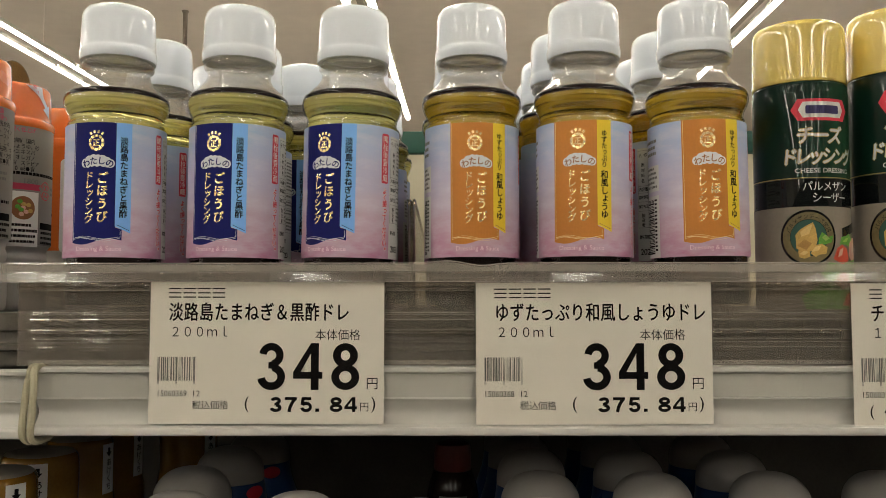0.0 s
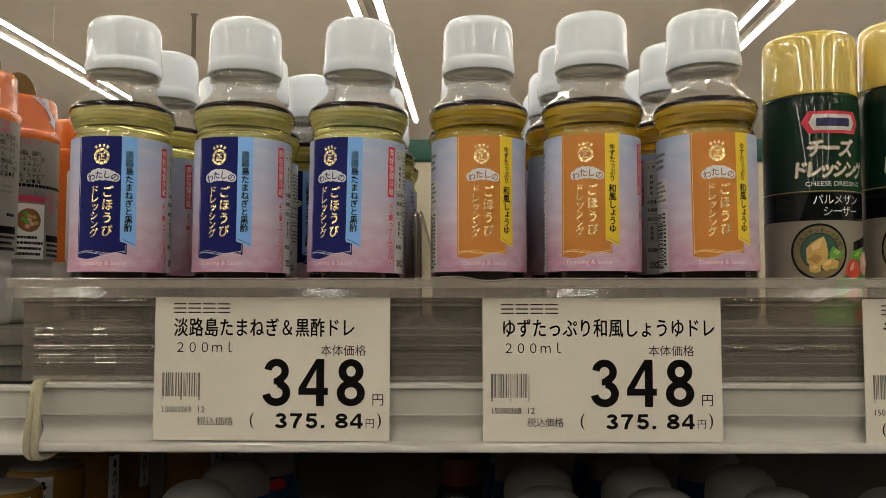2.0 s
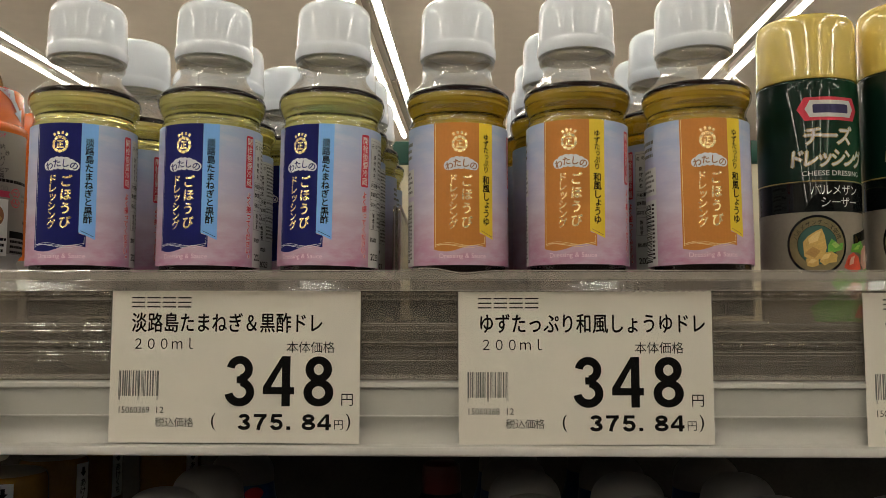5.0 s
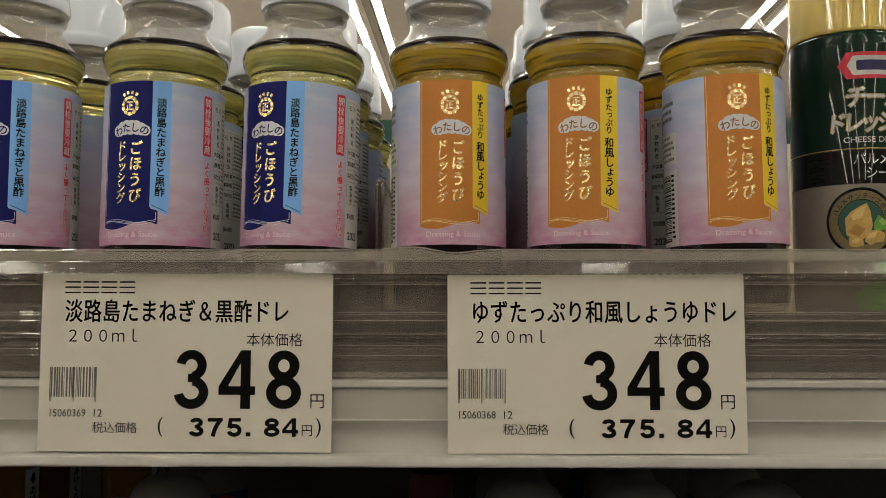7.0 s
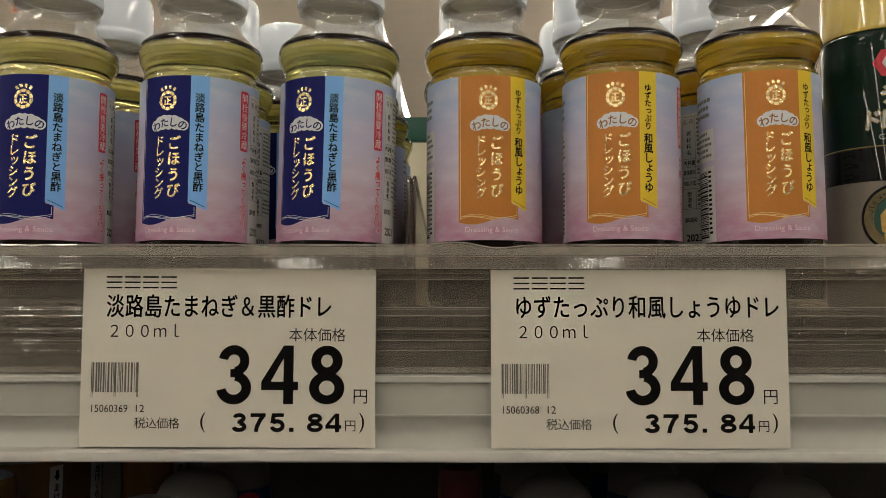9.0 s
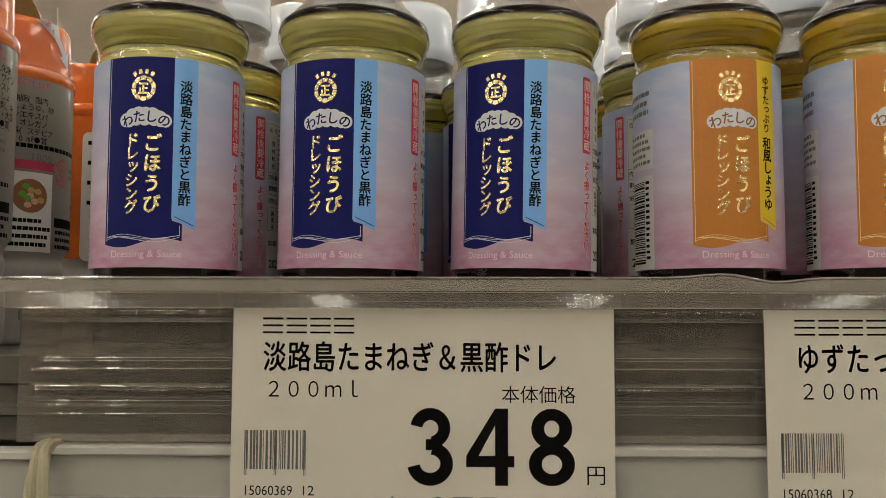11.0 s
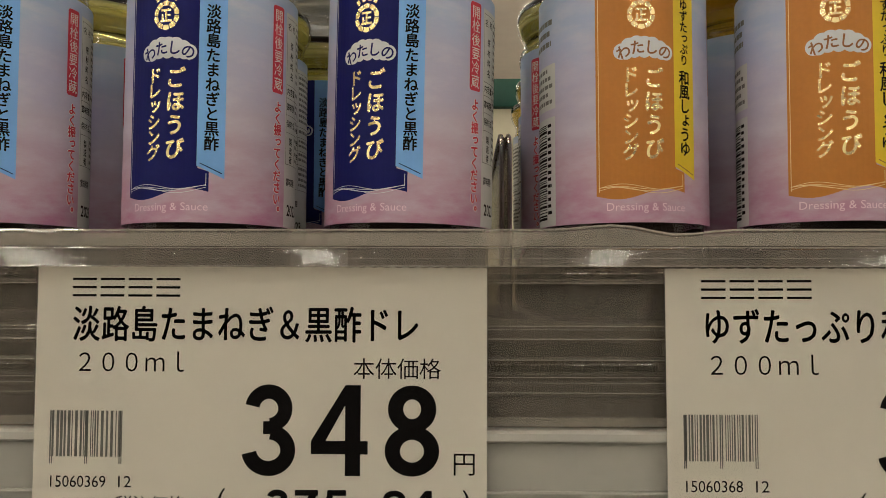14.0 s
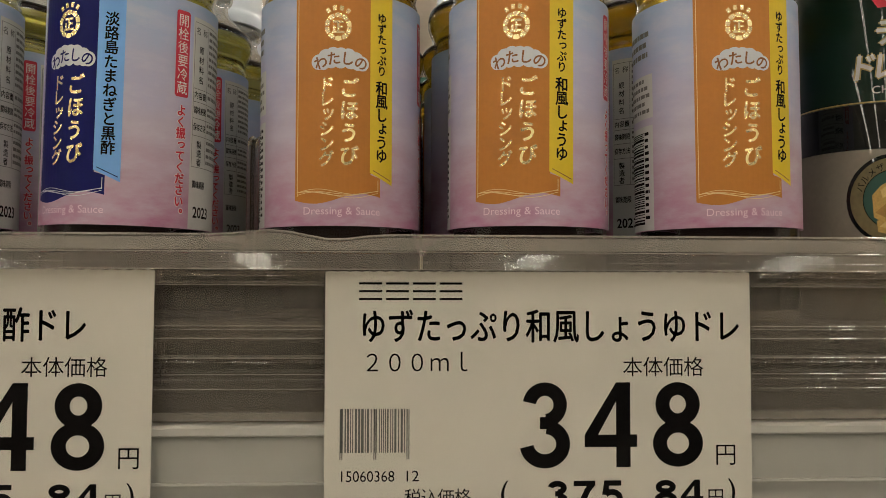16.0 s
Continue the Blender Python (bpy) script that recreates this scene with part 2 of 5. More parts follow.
M = {
    "ceiling": mat("ceiling_paint", (0.86, 0.775, 0.70), 0.9, var=0.05, scale=0.6, bump=0.1, bscale=60),
    "wall": mat("wall_paint", (0.72, 0.69, 0.64), 0.85, var=0.05, scale=0.8, bump=0.1, bscale=60),
    "floor": mat("floor_tile", (0.46, 0.44, 0.40), 0.3, var=0.1, scale=2.0, bump=0.05, bscale=80),
    "aisle": mat("light_block_dark", (0.05, 0.046, 0.042), 0.7, var=0.2, scale=6, bump=0.1, bscale=60),
    "fixture": mat("fixture_enamel", (0.75, 0.73, 0.68), 0.4, var=0.03, scale=4, bump=0),
    "tube": glow("fluorescent_tube", TUBE_COLOUR, TUBE_POWER),
    "panel": mat("beige_panel", (0.60, 0.56, 0.42), 0.55, var=0.04, scale=10, bump=0.1),
    "green": mat("green_trim", (0.014, 0.08, 0.058), 0.45, var=0.08, scale=25, bump=0.08),
    "steel": mat("shelf_steel", (0.13, 0.118, 0.10), 0.42, var=0.15, scale=30, bump=0.1, grime=0.1),
    "steel_dark": mat("shelf_recess", (0.05, 0.045, 0.04), 0.6, var=0.2, scale=40),
    "rail": mat("white_rail", (0.60, 0.587, 0.555), 0.38, var=0.035, scale=22, bump=0.05, grime=0.05),
    "rail_grey": mat("grey_rail_face", (0.50, 0.49, 0.455), 0.45, var=0.05, scale=30, bump=0.06, grime=0.05),
    "sheet": thin_clear("clear_sheet", (0.985, 0.985, 0.98), 1.18, 0.06, 0.0),
    "lip": thin_clear("clear_lip", (0.86, 0.84, 0.81), 1.75, 0.07, 0.10, 0.0, 200),
    "rib": thin_clear("clear_rib", (0.86, 0.83, 0.79), 1.9, 0.08, 0.08, 0.1, 160),
    "band": thin_clear("milky_band", (0.86, 0.84, 0.80), 1.6, 0.09, 0.27, 0.1, 160),
    "edge": thin_clear("polished_edge", (0.90, 0.88, 0.85), 2.4, 0.06, 0.30),
    "haze": thin_clear("scuffed_sheet", (0.66, 0.615, 0.57), 1.45, 0.20, 0.155, 0.1, 90),
    "paper": mat("tag_card", (0.77, 0.728, 0.655), 0.62, var=0.025, scale=18, bump=0.12, bscale=1400),
    "ink": mat("black_ink", (0.007, 0.006, 0.006), 0.7, var=0.1, scale=100, bump=0, spec=0.08),
    "ink_grey": mat("grey_ink", (0.16, 0.155, 0.145), 0.55, var=0.15, scale=200, bump=0),
    "rubber": mat("rubber_band", (0.40, 0.37, 0.26), 0.6, var=0.1, scale=60, bump=0.2),
    "pet": thin_clear("clear_pet", (0.985, 0.985, 0.98), 1.75, 0.004, 0.0, 0.05, 130),
    "pet_neck": thin_clear("clear_neck", (0.985, 0.985, 0.98), 1.85, 0.01, 0.15, 0.35, 170),
    "cap": mat("white_cap", (0.74, 0.80, 0.88), 0.3, var=0.015, scale=40, bump=0.0, coat=1.0, coat_ior=1.68, spec=0.2),
    "oil_green": oil("onion_oil", (0.99, 0.96, 0.62), (0.95, 0.90, 0.38), 0.34),
    "oil_amber": oil("citrus_oil", (0.98, 0.86, 0.42), (0.96, 0.70, 0.10), 0.26),
    "dark": mat("dark_vinegar", (0.012, 0.007, 0.006), 0.06, var=0.1, bump=0, spec=0.2),
    "label": graded("pastel_label", [(0, (0.50, 0.22, 0.355)), (0.2, (0.55, 0.35, 0.46)), (0.46, (0.56, 0.48, 0.60)), (0.68, (0.50, 0.48, 0.66)), (0.86, (0.43, 0.49, 0.70)), (1, (0.37, 0.49, 0.70))], 0.028, 0.100, 0.45, 0.52, 48, wash=0.5),
    "navy": mat("navy_print", (0.006, 0.009, 0.125), 0.5, var=0.08, scale=60, bump=0.05, spec=0.2),
    "orange": mat("orange_print", (0.57, 0.212, 0.028), 0.45, var=0.06, scale=60, bump=0.08),
    "sky": mat("light_blue_print", (0.21, 0.48, 0.93), 0.45, var=0.04, scale=60, bump=0.05),
    "yellow": mat("yellow_print", (0.82, 0.60, 0.03), 0.45, var=0.04, scale=60, bump=0.05),
    "gold": mat("gold_foil", (1.0, 0.80, 0.41), 0.26, metal=0.75, var=0.15, scale=220, bump=0.8, bscale=650),
    "pale_gold": mat("pale_gold_print", (0.86, 0.68, 0.34), 0.4, metal=0.35, var=0.1, scale=200, bump=0.1),
    "cloud": mat("cloud_print", (0.72, 0.74, 0.78), 0.5, var=0.03, scale=90, bump=0),
    "white": mat("white_print", (0.80, 0.79, 0.76), 0.5, var=0.03, scale=60, bump=0),
    "off_white": mat("greyed_white_print", (0.62, 0.62, 0.60), 0.5, var=0.05, scale=60, bump=0.05),
    "red": mat("red_print", (0.62, 0.03, 0.06), 0.45, var=0.05, scale=60, bump=0),
    "rose": mat("rose_print", (0.85, 0.66, 0.74), 0.5, var=0.03, scale=60, bump=0),
    "brown_ink": mat("brown_ink", (0.30, 0.12, 0.04), 0.5, var=0.1, bump=0),
    "can_lid": mat("yellow_lid", (0.70, 0.53, 0.12), 0.2, var=0.03, scale=40, bump=0.0, coat=0.9, coat_ior=1.8),
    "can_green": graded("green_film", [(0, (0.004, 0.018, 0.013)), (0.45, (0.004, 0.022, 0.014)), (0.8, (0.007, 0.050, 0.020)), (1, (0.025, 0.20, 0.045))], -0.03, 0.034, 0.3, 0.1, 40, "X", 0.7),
    "can_black": mat("black_film", (0.006, 0.008, 0.008), 0.3, var=0.1, scale=40, bump=0.0, coat=0.9, coat_ior=1.42, spec=0.02),
    "can_cream": mat("cream_film", (0.255, 0.225, 0.185), 0.3, var=0.08, scale=50, bump=0.0, coat=0.9, coat_ior=1.42, spec=0.02),
    "olive": mat("olive_gold_print", (0.36, 0.28, 0.09), 0.35, var=0.08, scale=80, bump=0),
    "seal": mat("seal_bronze_print", (0.17, 0.13, 0.055), 0.4, var=0.25, scale=60, bump=0),
    "cheese": mat("cheese_print", (0.58, 0.37, 0.10), 0.4, var=0.25, scale=120, bump=0.1),
    "cheese_light": mat("pale_cheese_print", (0.70, 0.52, 0.20), 0.4, var=0.2, scale=160, bump=0.1),
    "cheese_dark": mat("shaded_cheese_print", (0.44, 0.25, 0.06), 0.4, var=0.25, scale=160, bump=0.1),
    "leaf_light": mat("pale_leaf_print", (0.30, 0.50, 0.10), 0.4, var=0.3, scale=180, bump=0.1),
    "ham_light": mat("pale_ham_print", (0.80, 0.60, 0.50), 0.35, var=0.2, scale=150, bump=0.1),
    "leaf": mat("leaf_print", (0.12, 0.36, 0.04), 0.4, var=0.4, scale=150, bump=0.1),
    "tomato": mat("tomato_print", (0.62, 0.07, 0.03), 0.3, var=0.3, scale=150, bump=0.1),
    "ham": mat("ham_print", (0.72, 0.42, 0.32), 0.35, var=0.25, scale=150, bump=0.1),
    "blue_ink": mat("dark_blue_print", (0.02, 0.015, 0.09), 0.4, var=0.05, bump=0),
    "or_cap": mat("orange_cap_film", (0.72, 0.165, 0.028), 0.25, var=0.06, scale=50, bump=0.06, bscale=300, coat=0.7),
    "or_label": mat("grey_back_label", (0.25, 0.23, 0.205), 0.35, var=0.04, scale=50, bump=0.05, coat=0.4),
    "or_body": mat("milky_bottle", (0.50, 0.49, 0.46), 0.3, var=0.06, scale=50, bump=0.05),
    "pink_ink": mat("crimson_ink", (0.55, 0.04, 0.10), 0.5, var=0.1, bump=0),
    "tab": thin_clear("clear_tab", (0.70, 0.56, 0.36), 1.5, 0.05, 0.0, 0.1, 120),
    "chrome": mat("dull_chrome", (0.55, 0.50, 0.44), 0.25, metal=0.8, var=0.1, scale=60, bump=0.05),
    "divider": thin_clear("clear_divider", (0.62, 0.58, 0.52), 1.5, 0.1, 0.12, 0.15, 160),
    # white caps greyed: the upper shelf's shade is in the colour
    "dome": mat("shaded_dome_cap", (0.33, 0.315, 0.295), 0.4, var=0.04, scale=60, bump=0.05),
    "blue_film": mat("blue_film", (0.012, 0.06, 0.20), 0.3, var=0.1, scale=60, bump=0.03),
    "amber": mat("amber_wrap", (0.30, 0.155, 0.02), 0.22, var=0.15, scale=60, bump=0.06, coat=0.6),
    "jar_lid": mat("jar_lid_film", (0.36, 0.33, 0.27), 0.3, var=0.1, scale=60, bump=0.1, coat=0.4),
    "maroon": mat("maroon_plastic", (0.10, 0.010, 0.008), 0.3, var=0.1, scale=60, bump=0.02),
    "rod": mat("ceiling_rod", (0.30, 0.26, 0.22), 0.6, var=0.1, scale=10),
}

# ---------------------------------------------------------------- building helpers


def smooth(bm, angle=35):
    for f in bm.faces:
        f.smooth = True
    for e in bm.edges:
        if len(e.link_faces) == 2 and e.calc_face_angle(0) > radians(angle):
            e.smooth = False


def part(name, bm, material, parent=None, label="", rounded=True):
    if rounded:
        smooth(bm)
    me = bpy.data.meshes.new(name)
    bm.to_mesh(me)
    bm.free()
    me.materials.append(M[material])
    ob = new(name, me)
    ob.parent = parent
    return tagged(ob, label)


def thing(name, label, category, at=(0, 0, 0), rz=0.0, group="", kind=""):
    ob = new(name)
    ob.empty_display_size = 0.02
    ob.matrix_basis = pose(*at, 0, 0, rz)
    return tagged(ob, label, category, group, kind)


def box(x0, x1, y0, y1, z0, z1, bevel=0.0, segs=2, bm=None):
    bm = bm or bmesh.new()
    made = bmesh.ops.create_cube(bm, size=1, matrix=Matrix.Translation(((x0 + x1) / 2, (y0 + y1) / 2, (z0 + z1) / 2)) @ Matrix.Diagonal((x1 - x0, y1 - y0, z1 - z0, 1)))
    if bevel:
        edges = {e for v in made["verts"] for e in v.link_edges}
        bmesh.ops.bevel(bm, geom=list(edges), offset=bevel, segments=segs, affect="EDGES", profile=0.5)
    return bm


def lathe(profile, segs=64, centre=(0, 0), squash=0.0):
    """A turned body from (radius, height) pairs, closed where the radius is 0; squash makes it a little square."""
    bm = bmesh.new()
    rings = []
    for r, z in profile:
        if r < 1e-6:
            rings.append([bm.verts.new((centre[0], centre[1], z))])
            continue
        ring = []
        for i in range(segs):
            a = 2 * math.pi * i / segs
            k = r * (1 + squash * math.cos(4 * a))
            ring.append(bm.verts.new((centre[0] + k * math.sin(a), centre[1] - k * math.cos(a), z)))
        rings.append(ring)
    for a, b in zip(rings, rings[1:]):
        for i in range(segs):
            j = (i + 1) % segs
            if len(a) == 1 and len(b) == 1:
                continue
            if len(a) == 1:
                bm.faces.new((a[0], b[j], b[i]))
            elif len(b) == 1:
                bm.faces.new((a[i], a[j], b[0]))
            else:
                bm.faces.new((a[i], a[j], b[j], b[i]))
    bmesh.ops.recalc_face_normals(bm, faces=bm.faces)
    return bm


def curve_profile(points, steps=5):
    """Catmull-Rom through (radius, height) pairs."""
    out = []
    for i in range(len(points) - 1):
        p = [points[max(0, min(len(points) - 1, i + k))] for k in (-1, 0, 1, 2)]
        for s in range(steps):
            t = s / steps
            out.append(tuple(0.5 * (2 * p[1][c] + (p[2][c] - p[0][c]) * t + (2 * p[0][c] - 5 * p[1][c] + 4 * p[2][c] - p[3][c]) * t * t + (3 * p[1][c] - p[0][c] - 3 * p[2][c] + p[3][c]) * t ** 3) for c in (0, 1)))
    return out + [points[-1]]


def prism(profile, x0, x1, segs=1):
    """A (y, z) outline drawn out along x, with closed ends."""
    bm = bmesh.new()
    rows = [[bm.verts.new((x0 + (x1 - x0) * i / segs, y, z)) for y, z in profile] for i in range(segs + 1)]
    n = len(profile)
    for a, b in zip(rows, rows[1:]):
        for i in range(n):
            bm.faces.new((a[i], a[(i + 1) % n], b[(i + 1) % n], b[i]))
    bm.faces.new(rows[0][::-1])
    bm.faces.new(rows[-1])
    bmesh.ops.recalc_face_normals(bm, faces=bm.faces)
    return bm


def tube_path(points, r, segs=8, closed=False):
    """A round cord along points."""
    bm = bmesh.new()
    pts = [Vector(p) for p in points]
    rings = []
    for i, p in enumerate(pts):
        a = pts[i - 1] if (i or closed) else p
        b = pts[(i + 1) % len(pts)] if (i < len(pts) - 1 or closed) else p
        way = (b - a).normalized()
        q = way.to_track_quat("Z", "Y")
        rings.append([bm.verts.new(p + q @ Vector((r * math.cos(2 * math.pi * k / segs), r * math.sin(2 * math.pi * k / segs), 0))) for k in range(segs)])
    pairs = list(zip(rings, rings[1:])) + ([(rings[-1], rings[0])] if closed else [])
    for a, b in pairs:
        off = min(range(segs), key=lambda s: sum((a[k].co - b[(k + s) % segs].co).length for k in range(segs)))
        for k in range(segs):
            bm.faces.new((a[k], a[(k + 1) % segs], b[(k + 1 + off) % segs], b[(k + off) % segs]))
    if not closed:
        bm.faces.new(rings[0][::-1])
        bm.faces.new(rings[-1])
    bmesh.ops.recalc_face_normals(bm, faces=bm.faces)
    return bm


# Print is laid out flat in millimetres (u to the right, v down from the top) and then wrapped or laid on a card.
GLYPHS = {}


def glyph(ch, bold=0.0):
    if (ch, bold) not in GLYPHS:
        c = bpy.data.curves.new("glyph", "FONT")
        c.body, c.size, c.offset, c.resolution_u = ch, 1.0, bold, 8 if ch in "0123456789" else 3
        ob = bpy.data.objects.new("glyph", c)
        scene.collection.objects.link(ob)
        bpy.context.view_layer.update()
        me = bpy.data.meshes.new_from_object(ob.evaluated_get(bpy.context.evaluated_depsgraph_get()))
        xs = [v.co.x for v in me.vertices] or [0, 0.3]
        ys = [v.co.y for v in me.vertices] or [0, 0.3]
        GLYPHS[(ch, bold)] = ([(v.co.x, v.co.y) for v in me.vertices], [tuple(p.vertices) for p in me.polygons], (min(xs), max(xs), min(ys), max(ys)))
        bpy.data.objects.remove(ob)
        bpy.data.curves.remove(c)
        bpy.data.meshes.remove(me)
    return GLYPHS[(ch, bold)]


def put_glyph(bm, ch, cx, cy, size, sx=1.0, bold=0.0, fit=None, slant=0.0, turn=0.0):
    """A character about its em box's middle, or stretched to fit (width, height)."""
    if bold and not fit and ord(ch) > 0x3040:
        for k, (da, db) in enumerate(((-1, 0), (1, 0), (0, -1), (0, 1))):
            put_glyph(bm, ch, cx + da * bold * size * 0.8, cy + db * bold * size * 0.8, size, sx, 0.0, None, slant, turn)
        return
    if fit and bold:
        for k in range(5):
            put_glyph(bm, ch, cx + bold * (k - 2) / 2, cy, 0, 1, 0.0, (fit[0] - 2 * bold, fit[1]))
        return
    pts, faces, (x0, x1, y0, y1) = glyph(ch, bold)
    c, s = math.cos(turn), math.sin(turn)
    made = []
    for x, y in pts:
        if fit:
            a, b = (x - (x0 + x1) / 2) * fit[0] / (x1 - x0), (y - (y0 + y1) / 2) * fit[1] / (y1 - y0)
        else:
            a, b = (x - 0.49) * size * sx, (y - 0.38) * size
        a += slant * b
        made.append(bm.verts.new((cx + c * a - s * b, -cy + s * a + c * b, 0)))
    for f in faces:
        if len(set(f)) == len(f):
            try:
                bm.faces.new([made[i] for i in f])
            except ValueError:
                pass


def numeral(bm, ch, cx, cy, w, h, s):
    """A bold grotesque numeral w by h round (cx, cy), with strokes s wide, each stroke a hair above the one before."""
    x, y = cx - w / 2, cy - h / 2

    def arc(mx, my, rx, ry, a0, a1, n=26):
        return [(mx + rx * math.cos(radians(a0 + (a1 - a0) * k / n)), my + ry * math.sin(radians(a0 + (a1 - a0) * k / n))) for k in range(n + 1)]

    def loop(mx, my, rx, ry, n=44):
        rows = [[bm.verts.new((mx + (rx + e) * math.cos(2 * math.pi * k / n), -my + (ry + e * 0.9) * math.sin(2 * math.pi * k / n), 0)) for k in range(n)] for e in (-s / 2, s / 2)]
        for k in range(n):
            bm.faces.new((rows[0][k], rows[0][(k + 1) % n], rows[1][(k + 1) % n], rows[1][k]))

    up = (cx, y + 0.262 * h, 0.445 * w - s / 2, 0.262 * h - s * 0.45)
    low = (cx, y + 0.722 * h, 0.5 * w - s / 2, 0.278 * h - s * 0.45)
    strokes = {
        "8": (lambda: loop(*up), lambda: loop(*low)),
        "3": (
            lambda: stroke(arc(*up, -172, 84), s * 0.94, bm),
            lambda: stroke(arc(*low, -84, 172), s * 0.98, bm),
            lambda: rect(cx - 0.10 * w, cx + 0.06 * w, y + 0.475 * h - s * 0.42, y + 0.475 * h + s * 0.42, bm),
        ),
        "4": (
            lambda: rect(x + 0.60 * w, x + 0.60 * w + s, y, y + h, bm),
            lambda: rect(x, x + w, y + 0.615 * h, y + 0.615 * h + s * 0.86, bm),
            lambda: poly([(x + 0.60 * w, y), (x + 0.60 * w + s * 0.2, y), (x + 0.60 * w + s * 0.2, y + 0.16 * h), (x + s * 0.95, y + 0.615 * h), (x, y + 0.615 * h)], bm),
        ),
        "5": (
            lambda: rect(x + 0.14 * w, x + 0.93 * w, y, y + s * 0.86, bm),
            lambda: poly([(x + 0.14 * w, y), (x + 0.14 * w + s * 0.9, y), (x + 0.10 * w + s * 0.8, y + 0.53 * h), (x + 0.04 * w, y + 0.53 * h)], bm),
            lambda: stroke(arc(cx, y + 0.665 * h, 0.5 * w - s / 2, 0.335 * h - s * 0.42, -145, 168), s * 0.96, bm),
        ),
        "7": (
            lambda: rect(x, x + w, y, y + s * 0.88, bm),
            lambda: stroke([(x + w - s * 0.55, y + s * 0.5), (x + 0.62 * w, y + 0.38 * h), (x + 0.44 * w, y + 0.70 * h), (x + 0.36 * w, y + h)], s, bm),
        ),
        "2": (
            lambda: stroke(arc(cx, y + 0.30 * h, 0.47 * w - s / 2, 0.30 * h - s * 0.42, -172, 32), s * 0.95, bm),
            lambda: stroke([(x + 0.86 * w, y + 0.42 * h), (x + 0.52 * w, y + 0.68 * h), (x + 0.16 * w, y + 0.93 * h)], s * 0.95, bm),
            lambda: rect(x, x + w, y + h - s * 0.88, y + h, bm),
        ),
    }
    for k, draw in enumerate(strokes[ch]):
        before = set(bm.verts)
        draw()
        for v in bm.verts:
            if v not in before:
                v.co.z = 0.02 * k


SMALL = "っょッュャ"


def column(text, u, v0, pitch, size, bold=0.0, sx=1.0, bm=None, drift=0.0):
    bm = bm or bmesh.new()
    for i, ch in enumerate(text):
        if ch == " ":
            continue
        du = 0.1 * size if ch in SMALL else (0.55 * size if ch == "。" else 0)
        dv = -0.1 * size if ch in SMALL else (-0.45 * size if ch == "。" else 0)
        put_glyph(bm, ch, u + du + drift * i, v0 + (i + 0.5) * pitch + dv, size, sx, bold)
    return bm


def line(text, u0, v, pitch, size, bold=0.0, sx=1.0, bm=None, slant=0.0):
    bm = bm or bmesh.new()
    for i, ch in enumerate(text):
        if ch != " ":
            put_glyph(bm, ch, u0 + (i + 0.5) * pitch, v, size, sx, bold, slant=slant)
    return bm


def latin(text, u0, u1, v, height, bold=0.0):
    """A word set with its own letter widths between u0 and u1."""
    bm = bmesh.new()
    c = bpy.data.curves.new("word", "FONT")
    c.body, c.size, c.offset, c.resolution_u = text, 1.0, bold, 3
    ob = bpy.data.objects.new("word", c)
    scene.collection.objects.link(ob)
    bpy.context.view_layer.update()
    me = bpy.data.meshes.new_from_object(ob.evaluated_get(bpy.context.evaluated_depsgraph_get()))
    xs = [q.co.x for q in me.vertices]
    made = [bm.verts.new((u0 + (q.co.x - min(xs)) * (u1 - u0) / (max(xs) - min(xs)), -v + (q.co.y - 0.35) * height / 0.7, 0)) for q in me.vertices]
    for p in me.polygons:
        try:
            bm.faces.new([made[i] for i in p.vertices])
        except ValueError:
            pass
    bpy.data.objects.remove(ob)
    bpy.data.curves.remove(c)
    bpy.data.meshes.remove(me)
    return bm


def poly(points, bm=None):
    bm = bm or bmesh.new()
    bm.faces.new([bm.verts.new((u, -v, 0)) for u, v in points])
    return bm


def rect(u0, u1, v0, v1, bm=None):
    return poly([(u0, v0), (u1, v0), (u1, v1), (u0, v1)], bm)


def round_rect(u0, u1, v0, v1, r, bm=None):
    pts = []
    for cu, cv, a0 in ((u1 - r, v0 + r, -90), (u1 - r, v1 - r, 0), (u0 + r, v1 - r, 90), (u0 + r, v0 + r, 180)):
        pts += [(cu + r * math.cos(radians(a0 + k * 22.5)), cv + r * math.sin(radians(a0 + k * 22.5))) for k in range(5)]
    return poly(pts, bm)


def disc(u, v, ru, rv=None, n=28, bm=None):
    return poly([(u + ru * math.cos(2 * math.pi * k / n), v + (rv or ru) * math.sin(2 * math.pi * k / n)) for k in range(n)], bm)


def ring(u, v, r0, r1, n=28, bm=None):
    bm = bm or bmesh.new()
    a = [[bm.verts.new((u + r * math.cos(2 * math.pi * k / n), -v + r * math.sin(2 * math.pi * k / n), 0)) for k in range(n)] for r in (r0, r1)]
    for k in range(n):
        bm.faces.new((a[0][k], a[0][(k + 1) % n], a[1][(k + 1) % n], a[1][k]))
    return bm


def stroke(points, w, bm=None):
    """A thin ribbon of width w along (u, v) points."""
    bm = bm or bmesh.new()
    rows = []
    for i, (u, v) in enumerate(points):
        a, b = points[max(0, i - 1)], points[min(len(points) - 1, i + 1)]
        d = Vector((b[0] - a[0], b[1] - a[1])).normalized() * w / 2
        rows.append((bm.verts.new((u - d.y, -(v + d.x), 0)), bm.verts.new((u + d.y, -(v - d.x), 0))))
    for a, b in zip(rows, rows[1:]):
        bm.faces.new((a[0], a[1], b[1], b[0]))
    return bm


